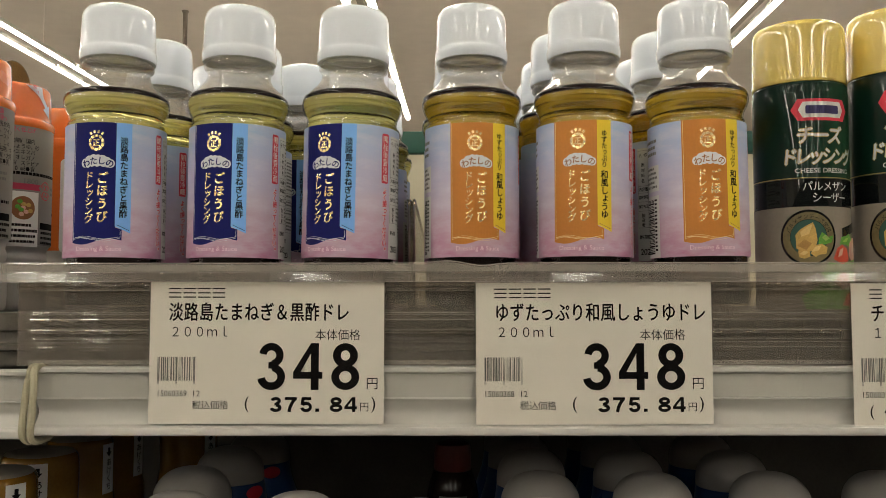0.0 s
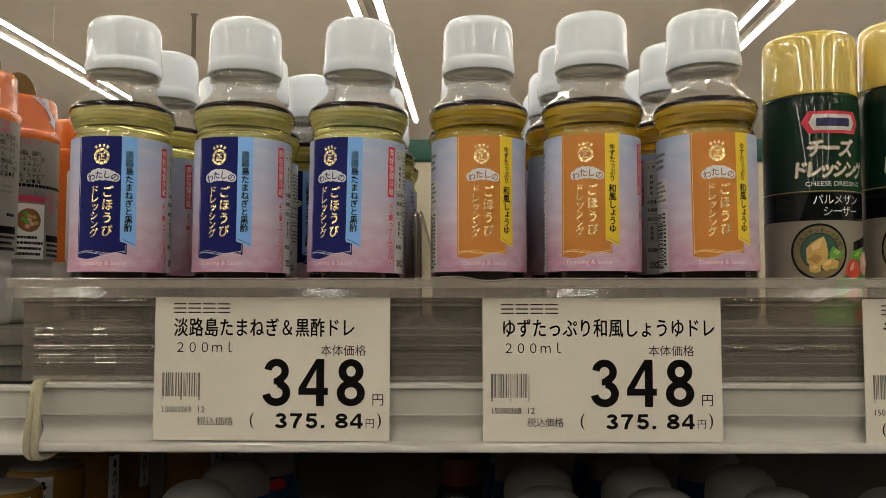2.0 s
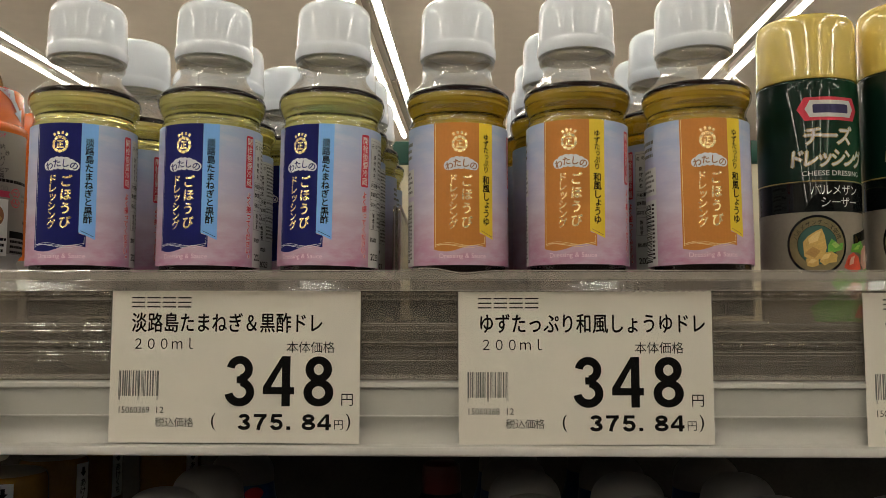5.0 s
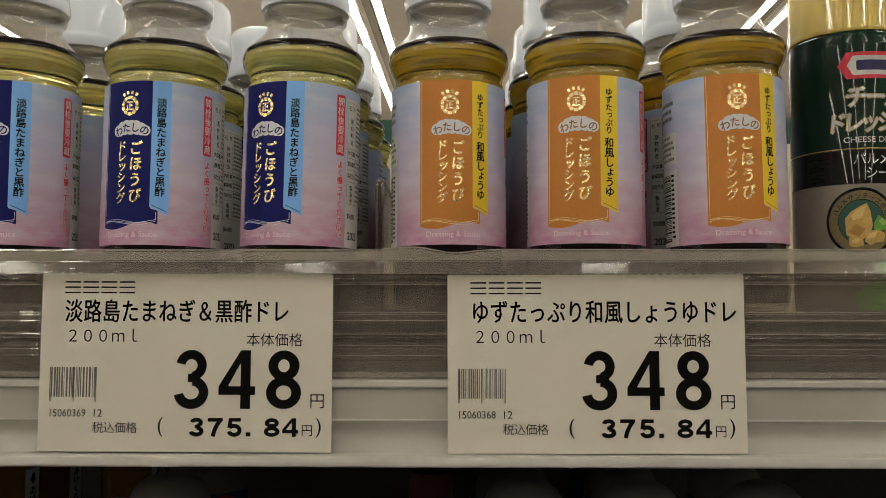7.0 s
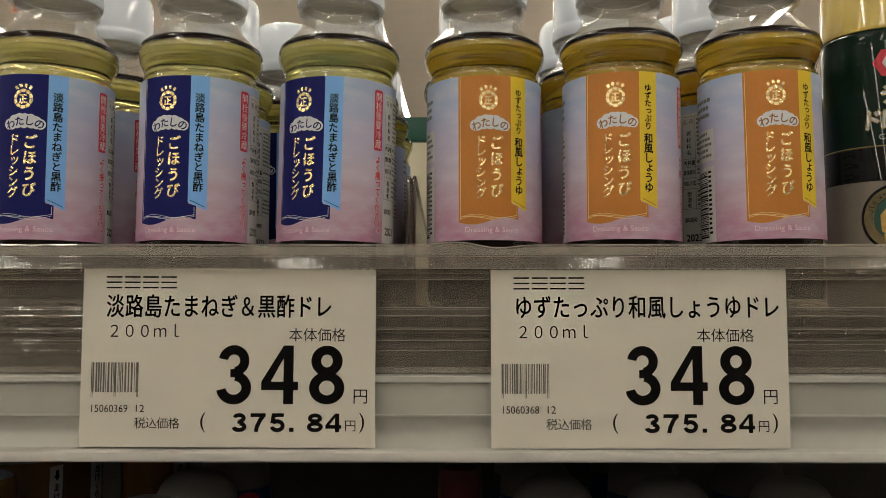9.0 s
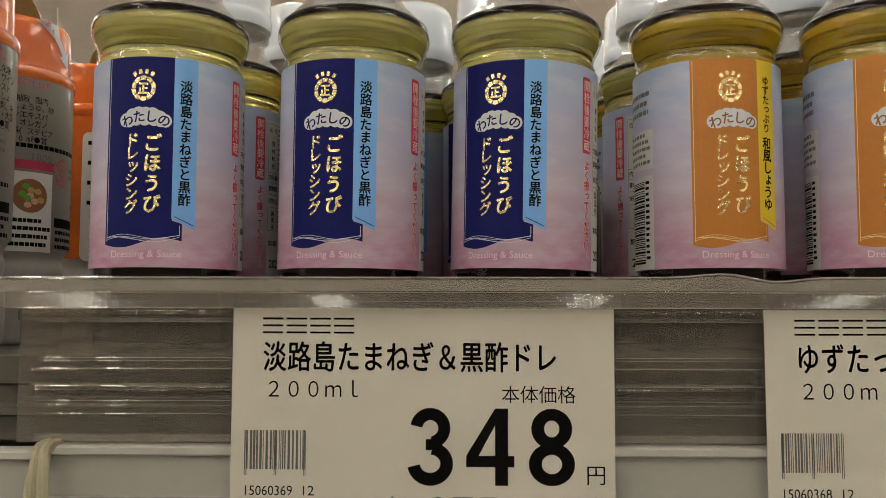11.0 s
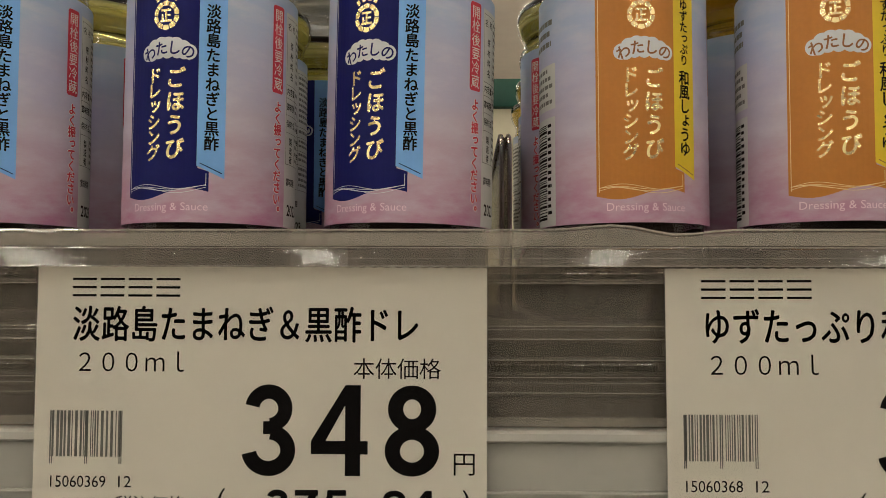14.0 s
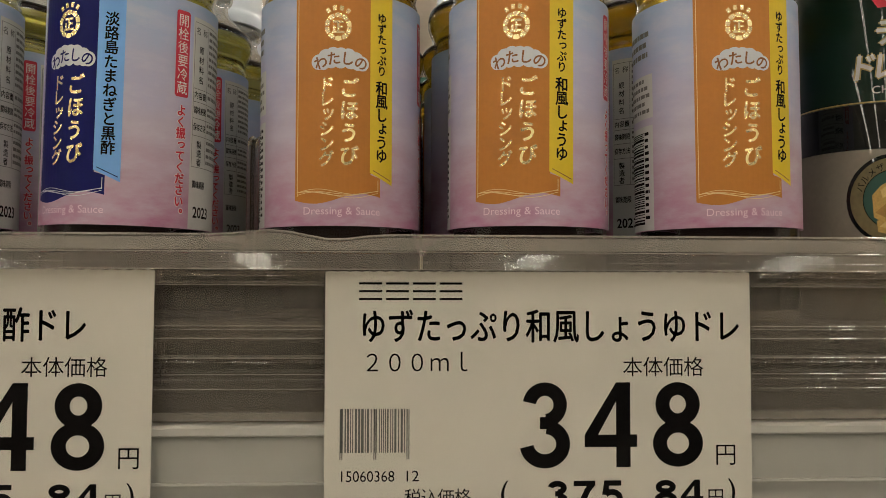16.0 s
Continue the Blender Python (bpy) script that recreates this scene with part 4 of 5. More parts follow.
def dressing_bottle(kind, at, rz, group):
    onion = kind == "onion"
    words = "clear dressing bottle, white cap, pale oil, navy and sky-blue label" if onion else "clear dressing bottle, white cap, amber oil, orange and yellow label"
    t = thing("dressing_bottle", words, "bottle", at, rz, group)
    # body: foot, straight part, bulging shoulder, neck
    outer = curve_profile([(R - 0.0008, 0.026), (R - 0.0008, 0.060), (R - 0.0008, LT - 0.001), (R - 0.0013, LT + 0.0016), (R - 0.0015, LT + 0.0042), (R - 0.0009, LT + 0.0070), (R + 0.0006, LT + 0.0100), (R + 0.0015, LT + 0.0130), (R + 0.0010, LT + 0.0165), (R - 0.0025, LT + 0.0205), (R - 0.0065, LT + 0.0245), (0.0178, LT + 0.0275), (0.0172, LT + 0.0300), (0.0176, LT + 0.0320), (0.0190, LT + 0.0335), (0.0192, LT + 0.0355), (0.0178, LT + 0.0370), (0.0172, LT + 0.0400)], 4)
    foot = [(0.012, 0.0025), (0.016, 0.0), (0.0225, 0.0004), (0.0252, 0.004), (0.0258, 0.010), (R - 0.0008, 0.018)]
    rim = [(r, z) for r, z in outer]
    part("body", tall(lathe(foot + [p for p in rim if p[1] < LT + 0.0172], 72)), "pet", t, "clear plastic body with a bulging shoulder")
    above = [p for p in rim if p[1] > LT + 0.0176]
    part("neck", tall(lathe(above + [(r - 0.0012, z) for r, z in above[::-1]] + above[:1], 72)), "pet_neck", t, "clear empty neck with a rounded ring")
    inner = [(max(0.0, r - 0.0009), z) for r, z in foot + rim]
    split, surface = LT - 0.014, LT + 0.0172
    low = [(0.0, 0.0035)] + [p for p in inner if 0.003 < p[1] < split] + [(R - 0.0017, split), (0.0, split)]
    part("dark_layer", lathe(low, 56), "dark", t, "dark vinegar layer settled at the bottom")
    high = [(0.0, split + 0.0002), (R - 0.0017, split + 0.0002)] + [p for p in inner if split + 0.001 < p[1] < surface - 0.0005] + [(R - 0.0004, surface - 0.0002), (R - 0.0014, surface), (0.0, surface)]
    high = [(min(r, 0.0272), z) for r, z in high]
    part("oil_layer", tall(lathe(high, 72)), "oil_green" if onion else "oil_amber", t, "clear yellowish oil layer" if onion else "clear amber oil layer")
    # dark ring painted for the mirror-like underside of the liquid surface
    film = [(R + 0.0012, surface - 0.0016), (R + 0.0011, surface - 0.0006), (R + 0.0006, surface + 0.0006), (R - 0.0008, surface + 0.0016), (R - 0.0030, surface + 0.0018), (R - 0.0035, surface + 0.0002), (R - 0.0012, surface - 0.0010), (R + 0.0012, surface - 0.0016)]
    part("dark_mirror_ring", tall(lathe(film, 64)), "dark", t, "dark ring standing for the reflection under the oil surface")
    c0 = LT + 0.0372
    cap = [(0.0, c0 + 0.0292), (0.0150, c0 + 0.0290), (0.0172, c0 + 0.0280), (0.0187, c0 + 0.0260), (0.0193, c0 + 0.0235), (0.0194, c0 + 0.0222), (0.01945, c0 + 0.0208), (0.0198, c0 + 0.0095), (0.0198, c0 + 0.0080), (0.0198, c0 + 0.0068), (0.0200, c0 + 0.0060), (0.0203, c0 + 0.0052), (0.0204, c0 + 0.0038), (0.0203, c0 + 0.0012), (0.0199, c0), (0.0180, c0), (0.0176, c0 + 0.004), (0.0, c0 + 0.004)]
    part("cap", tall(lathe(cap, 72)), "cap", t, "glossy white screw cap")
    # label sheet, all the way round
    lab = lathe([(R, LB), (R, LB + 0.02), (R, LT - 0.02), (R, LT)], 96)
    label = part("label", lab, "label", t, "pastel blue to pink wrap label")
    panel, ribbon = ("navy", "sky") if onion else ("orange", "yellow")
    trim = "pale_gold"
    pts = [(-24.8, 0.02), (0.3, 0.02), (0.3, 56.0), (3.7, 57.0), (3.7, 62.9)]
    pts += [(3.7 - 28.5 * k / 16, 62.9 + 1.3 * (k / 16) - 1.25 * math.sin(2 * math.pi * (k / 16) * 1.02)) for k in range(1, 17)]
    part("panel", on_label(poly(pts), R, LT, 0.05), panel, label, "navy printed panel" if onion else "orange printed panel", False)
    line_m = "cloud" if onion else "pale_gold"
    bm = stroke([(-23.9, 0.3), (-23.9, 62.9)], 0.22)
    stroke([(2.9, 57.6), (2.9, 61.2)], 0.2, bm)
    for a, b, c in ((0.9, 0.0, 61.1), (0.6, 1.1, 61.4), (0.75, 2.0, 61.7), (1.0, 0.5, 62.1)):
        stroke([(-23.9 + 26.8 * k / 26, c + 0.6 * (1 - k / 26) - a * math.sin(2 * math.pi * k / 26 * 1.05 + b * 0.45)) for k in range(27)], 0.16, bm)
    part("border_line", on_label(bm, R, LT, 0.12), line_m, label, "fine wavy border lines", False)
    part("ribbon", on_label(poly([(0, 0.02), (8.3, 0.02), (8.3, 59.0), (0, 55.4)]), R, LT, 0.10), ribbon, label, "sky-blue ribbon" if onion else "yellow ribbon", False)
    dark = "navy" if onion else "brown_ink"
    if onion:
        bm = column("淡路島たまねぎと黒酢", 4.2, 7.6, 4.33, 4.5, 0.028)
    else:
        bm = column("ゆずたっぷり", 4.1, 5.4, 3.3, 3.5, 0.03)
        column("和風しょうゆ", 4.1, 26.8, 4.2, 4.6, 0.03, bm=bm)
    part("flavour_text", on_label(bm, R, LT, 0.16), "ink", label, "vertical black flavour name", False)
    part("ribbon_line", on_label(stroke([(1.0, 54.6), (7.6, 57.5)], 0.25), R, LT, 0.16), dark, label, "", False)
    emblem(-10.6, 11.0, 0.14, label, "gold")
    bm = bmesh.new()
    for k, (du, dv, q) in enumerate(((-7.0, 0.9, 2.4), (-4.6, -0.5, 2.6), (-2.3, -1.0, 2.7), (0.2, -0.9, 2.7), (2.6, -0.8, 2.6), (5.0, 0.2, 2.6), (7.0, 1.1, 2.3), (-5.5, 1.3, 2.1), (-3.0, 0.7, 2.2), (0, 0.6, 2.3), (3.2, 0.8, 2.2), (5.4, 1.3, 2.0))):
        b2 = disc(-9.8 + du, 21.0 + dv, q, n=22)
        on_label(b2, R, LT, 0.12 + 0.002 * k)
        me = bpy.data.meshes.new("lobe")
        b2.to_mesh(me)
        b2.free()
        bm.from_mesh(me)
        bpy.data.meshes.remove(me)
    part("cloud", bm, "cloud", label, "white cloud shape", False)
    bm = bmesh.new()
    for ch, u, v, a in zip("わたしの", (-16.2, -12.0, -7.6, -3.2), (22.0, 20.7, 20.7, 21.9), (18, 8, -6, -18)):
        put_glyph(bm, ch, u, v, 4.5, 1.0, 0.025, turn=radians(a))
    part("cloud_text", on_label(bm, R, LT, 0.20), "navy" if onion else "brown_ink", label, "", False)
    bm = bmesh.new()
    for k, ch in enumerate("ごほうび"):
        put_glyph(bm, ch, -7.0, 29.6 + 6.9 * k, 6.5, 0.95, 0.038, slant=0.05)
    part("title_text", on_label(bm, R, LT, 0.14), "gold", label, "gold foil title", False)
    part("dressing_text", on_label(column("ドレッシング", -14.2, 26.4, 4.55, 5.1, 0.034), R, LT, 0.14), "gold", label, "gold foil title", False)
    part("foot_text", on_label(latin("Dressing & Sauce", -21.6, 3.6, 67.2, 2.3), R, LT, 0.06), "rose", label, "pale pink lettering", False)
    part("warning_badge", on_label(round_rect(24.2, 29.4, 3.6, 30.8, 0.9), R, LT, 0.06), "red", label, "red warning badge", False)
    part("warning_text", on_label(column("開栓後要冷蔵", 26.8, 4.5, 4.25, 4.2, 0.0), R, LT, 0.12), "white", label, "", False)
    halo = column("よく振ってください。", 26.9, 33.2, 3.55, 3.7, 0.11)
    part("shake_halo", on_label(halo, R, LT, 0.05), "white", label, "", False)
    part("shake_text", on_label(column("よく振ってください。", 26.9, 33.2, 3.55, 3.7, 0.045), R, LT, 0.12), "red", label, "red shaking advice", False)
    # back panels with small print
    r = random.Random(11 if onion else 12)
    part("info_panel", on_label(rect(31.0, 56.0, 4.2, 71.6), R, LT, 0.05), "off_white", label, "grey-white panel of small print", False)
    bm = bmesh.new()
    for v in (5.6, 26.8, 31.0, 36.3, 41.8, 51.8):
        rect(31.6, 55.4, v, v + 0.18, bm)
    for u in (31.6, 38.7, 55.4):
        rect(u, u + 0.18, 5.6, 51.98, bm)
    part("info_frame", on_label(bm, R, LT, 0.10), "ink_grey", label, "", False)
    bm = bmesh.new()
    for v0, v1, n in ((6.8, 26.0, 9), (28.0, 30.4, 1), (32.0, 35.6, 2), (37.2, 41.2, 2), (42.8, 51.4, 4)):
        bars(39.6, 55.0, v0, v1, n, r, 0.35, 0.9, 2.6, bm)
    part("small_print", on_label(bm, R, LT, 0.10), "ink_grey", label, "", False)
    bm = bmesh.new()
    line("名", 32.0, 8.3, 2.6, 2.6, bm=bm)
    line("称", 35.6, 8.3, 2.6, 2.6, bm=bm)
    column("原材料名", 35.2, 12.6, 3.2, 2.6, 0.02, bm=bm)
    line("内容量", 32.0, 28.9, 2.2, 2.5, 0.02, 0.86, bm)
    line("賞味期限", 32.0, 33.7, 1.68, 2.5, 0.02, 0.68, bm)
    line("保存方法", 32.0, 39.1, 1.68, 2.5, 0.02, 0.68, bm)
    column("製造者", 35.2, 43.2, 2.8, 2.6, 0.02, bm=bm)
    line("賞味期限", 32.2, 57.4, 1.75, 2.6, 0.02, 0.7, bm)
    part("info_heading", on_label(bm, R, LT, 0.10), "ink", label, "small black headings", False)
    part("date_code", on_label(latin("2023", 33.0, 42.0, 66.2, 3.4, 0.02), R, LT, 0.10), "ink", label, "stamped black date", False)
    part("code_panel", on_label(rect(-62.0, -40.8, 38.0, 71.6), R, LT, 0.05), "off_white", label, "white barcode panel", False)
    bm = bmesh.new()
    v = 40.0
    while v < 69.5:
        b = r.choice((0.3, 0.3, 0.5, 0.8))
        rect(-58.0, -46.0, v, v + b, bm)
        v += b + r.choice((0.3, 0.4, 0.6))
    bars(-45.4, -42.6, 40, 69, 14, r, 0.3, 1.8, 2.6, bm)
    part("barcode", on_label(bm, R, LT, 0.10), "ink", label, "", False)
    part("facts_panel", on_label(rect(-60.0, -40.6, 21.5, 35.6), R, LT, 0.05), "off_white", label, "", False)
    bm = bars(-59.0, -41.4, 22.6, 35.0, 5, r, 0.5, 1.0, 3.0)
    bars(-60.0, -41.0, 7.5, 17.5, 3, r, 0.4, 1.5, 3.0, bm)
    part("facts_print", on_label(bm, R, LT, 0.10), "ink_grey", label, "", False)
    return t


def stand(x, y, rz, lean=0.0):
    """Place of a bottle on the deck, turned by rz and leaning sideways."""
    return pose(x, y, DECK, 0, lean, 0) @ pose(0, 0, 0, 0, 0, rz)


front_onion = dressing_bottle("onion", (0, 0, 0), 0, "blue-labelled dressing bottles")
front_onion.matrix_basis = stand(-0.1575, 0.6257, 20.8) @ Matrix.Scale(0.988, 4, (0, 0, 1))
for x, y, rz, lean in (
    (-0.0916, 0.6284, 7.5, 0.4), (-0.0294, 0.6300, -5.1, 1.0),
    (-0.1560, 0.6900, -4.0, 0), (-0.1000, 0.6966, -10.0, 0), (-0.0745, 0.7470, 0.0, 0), (-0.1335, 0.7485, 10.0, 0), (-0.0330, 0.7180, -14.0, 0), (0.0377, 0.6900, -112.0, 0),
    (-0.1340, 0.8060, 40.0, 0), (-0.0800, 0.8060, 170.0, 0), (-0.0300, 0.7760, 195.0, 0), (-0.1300, 0.8640, 0.0, 0), (-0.0750, 0.8640, 180.0, 0), (-0.0300, 0.8360, 160.0, 0),
):
    copy_thing(front_onion, stand(x, y, rz, lean))
front_citrus = dressing_bottle("citrus", (0, 0, 0), 0, "orange-labelled dressing bottles")
front_citrus.matrix_basis = stand(0.0396, 0.6333, 23.6, -0.1)
for x, y, rz, lean in (
    (0.1012, 0.6273, 5.6, 0.2), (0.1643, 0.6250, 17.5, -0.6),
    (0.0980, 0.6850, 150.0, 0), (0.1605, 0.6820, -116.0, 0), (0.0969, 0.7436, 100.0, 0), (0.1618, 0.7390, -60.0, 0), (0.0430, 0.7500, 20.0, 0),
    (0.0450, 0.8080, 170.0, 0), (0.0980, 0.8020, -40.0, 0), (0.1600, 0.7970, 10.0, 0), (0.0460, 0.8660, 185.0, 0), (0.0980, 0.8600, 20.0, 0), (0.1580, 0.8550, -80.0, 0),
):
    copy_thing(front_citrus, stand(x, y, rz, lean))

# ---------------------------------------------------------------- cheese dressing cans
CR = 0.0254


def cheese_can(x, y, rz):
    t = thing("dressing_can", "dark green film-wrapped can of cheese dressing with a yellow lid", "can", (x, y, DECK), rz, "green dressing cans")
    H, L, B, C = 0.1548, 0.1208, 0.0692, 0.0544
    lid = [(0.0, H), (0.0200, H), (0.0222, H - 0.0003), (0.0236, H - 0.0011), (0.0244, H - 0.0026), (0.0248, H - 0.0048), (0.0249, H - 0.008), (0.02495, H - 0.0095), (0.0252, L + 0.004), (0.02525, L + 0.002), (0.0253, L + 0.001), (0.0250, L + 0.0002), (0.0, L + 0.0002)]
    part("lid", lathe(lid, 72), "can_lid", t, "glossy yellow plastic lid")
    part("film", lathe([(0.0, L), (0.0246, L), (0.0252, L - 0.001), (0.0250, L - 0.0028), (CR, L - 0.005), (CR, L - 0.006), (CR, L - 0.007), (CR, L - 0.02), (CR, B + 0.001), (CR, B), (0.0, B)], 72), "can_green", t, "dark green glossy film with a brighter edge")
    part("band", lathe([(0.0, B - 0.0002), (CR, B - 0.0002), (CR, C + 0.0002), (0.0, C + 0.0002)], 72), "can_black", t, "black band")
    part("base", lathe([(0.0, C), (CR, C), (CR, C - 0.001), (CR, 0.02), (CR, 0.003), (CR - 0.001, 0.0006), (0.022, 0.0), (0.0, 0.001)], 72), "can_cream", t, "cream lower part with a salad picture")

    def pr(name, bm, m, lift, lab=""):
        return part(name, wrap(bm, CR, L, lift), m, t, lab, False)

    o = 5.6
    hexa = [(o - 17.0, 15.4), (o - 13.4, 9.6), (o + 13.4, 9.6), (o + 17.0, 15.4), (o + 13.4, 21.2), (o - 13.4, 21.2)]
    pr("badge", poly(hexa), "red", 0.06, "red six-sided badge with a white middle")
    pr("badge_middle", poly([(o - 13.2, 15.4), (o - 10.8, 11.2), (o + 10.8, 11.2), (o + 13.2, 15.4), (o + 10.8, 19.6), (o - 10.8, 19.6)]), "off_white", 0.12)
    pr("badge_bar", round_rect(o - 9.4, o + 9.4, 13.2, 17.6, 0.8), "blue_ink", 0.18, "maker's word as a plain dark bar")
    for w, m, lift in ((0.085, "olive", 0.08), (0.03, "off_white", 0.16)):
        bm = line("チーズ", o - 14.0, 28.9, 8.3, 9.8, w, slant=0.12)
        line("ドレッシング", o - 21.6, 39.8, 6.9, 9.6, w, 0.92, bm, slant=0.12)
        pr("title_text" if m == "off_white" else "title_edge", bm, m, lift, "cream lettering with a gold edge")
    pr("small_text", latin("CHEESE DRESSING", o - 15.5, o + 16.5, 47.4, 2.4, 0.01), "off_white", 0.08)
    pr("gold_line", rect(-79, 79, 51.0, 51.5), "olive", 0.06)
    bm = line("パルメザン", o - 12.0, 55.6, 5.3, 5.6, 0.0)
    line("シーザー", o - 7.2, 61.6, 5.2, 5.6, 0.0, bm=bm)
    pr("flavour_text", bm, "off_white", 0.08)
    # round picture seal
    cu, cv = -3.6, 82.5
    pr("seal", disc(cu, cv, 14.6, n=40), "can_black", 0.05, "round green and gold picture seal")
    pr("seal_ring", ring(cu, cv, 9.6, 13.4, 40), "seal", 0.10)
    pr("seal_middle", disc(cu, cv, 9.4, n=36), "green", 0.08)
    bm = bmesh.new()
    for k, ch in enumerate("パルメザンチーズ使用"):
        a = radians(-158 + 136 * k / 9)
        put_glyph(bm, ch, cu + 11.1 * math.cos(a), cv + 11.1 * math.sin(a), 2.7, turn=-(a + math.pi / 2))
    pr("seal_text", bm, "ink", 0.15)
    for i, (pts, m) in enumerate((
        ([(-10, 88), (-10.4, 81), (-8, 78.2), (-4.5, 76), (-1.6, 74.6), (-0.2, 78), (0.6, 84), (-1, 89), (-6, 90.5)], "cheese"),
        ([(1.2, 83), (3, 79.6), (6.4, 82.2), (9.2, 81.4), (8.4, 85), (4, 86.2), (1.0, 86)], "leaf"),
        ([(-8.8, 92.6), (-9.2, 89.2), (-6.6, 88.4), (-3.6, 89.4), (-3.2, 92.4), (-6.2, 93.4)], "cheese"),
        ([(-3.0, 90.8), (-1.4, 86.6), (2.8, 85.8), (5.8, 87.6), (5.0, 91.0), (1.4, 91.4), (-0.6, 92.6)], "cheese"),
        ([(15.5, 77.5), (26, 74.5), (45, 72.0), (45, 76.5), (30, 78.5), (15.5, 82.1)], "can_black"),
        ([(9, 93.5), (11.6, 87.9), (15, 86.1), (19, 88.1), (20.8, 93.5), (16, 97.1)], "tomato"),
        ([(13.2, 86.1), (14.6, 82.1), (18.4, 81.5), (21.6, 80.1), (24.6, 83.1), (22.0, 87.1), (17.4, 85.9)], "leaf"),
        ([(20.6, 91.5), (21.4, 85.5), (25.4, 82.3), (30.4, 81.9), (34, 85.5), (31.4, 92.5), (25, 95.5)], "ham"),
        ([(2, 101.5), (6, 95.1), (14, 96.5), (22, 94.5), (30, 93.1), (36, 96.5), (38, 105.5), (26, 111.5), (10, 110.5)], "leaf"),
        ([(-8, 113.0), (2, 106.0), (18, 108.0), (36, 104.0), (46, 110.0), (46, 119.6), (-6, 119.6)], "leaf"),
        ([(14, 117.5), (18, 111.5), (26, 110.5), (33, 114.0), (30, 119.0)], "tomato"),
        ([(-8, 79.6), (-4.5, 76.8), (-1.9, 75.6), (-3.6, 80.6), (-7.4, 82.0)], "cheese_light"),
        ([(-2.6, 90.0), (-1.0, 87.4), (2.4, 86.6), (1.0, 89.2)], "cheese_light"),
        ([(-8.4, 91.0), (-6.4, 89.2), (-4.2, 90.0), (-6.0, 91.6)], "cheese_light"),
        ([(-9.6, 86.6), (-6.0, 83.4), (-2.4, 85.6), (-5.2, 89.0)], "cheese_dark"),
        ([(2.6, 82.4), (4.6, 81.0), (6.8, 83.0), (4.6, 84.4)], "leaf_light"),
        ([(14.6, 84.8), (17.6, 82.6), (20.4, 82.2), (18.4, 84.6)], "leaf_light"),
        ([(22.6, 90.6), (24.2, 86.2), (27.4, 84.0), (26.0, 89.4)], "ham_light"),
        ([(28.0, 88.6), (30.4, 84.4), (32.4, 86.2), (30.0, 91.0)], "ham_light"),
        ([(11.4, 92.6), (12.8, 88.8), (15.4, 87.6), (14.2, 91.6)], "ham"),
        ([(8, 105.5), (13, 100.5), (19, 101.1), (21, 106.5), (14, 109.5)], "ham"),
        ([(24, 103.5), (28, 99.1), (33, 100.5), (33.6, 105.5), (28, 108.5)], "tomato"),
    )):
        pr("picture_piece", poly(pts), m, 0.20 + 0.04 * i, "printed food picture")
    return t


first_can = cheese_can(0, 0, 0)
first_can.matrix_basis = pose(0.2287, 0.6450, DECK, 0, 0, -7.0) @ Matrix.Diagonal((1.01, 1.01, 1.048, 1))
copy_thing(first_can, pose(0.2846, 0.6450, DECK, 0, 0, -22.0) @ Matrix.Diagonal((1.01, 1.01, 1.048, 1)))

# ---------------------------------------------------------------- orange-capped sauce bottles


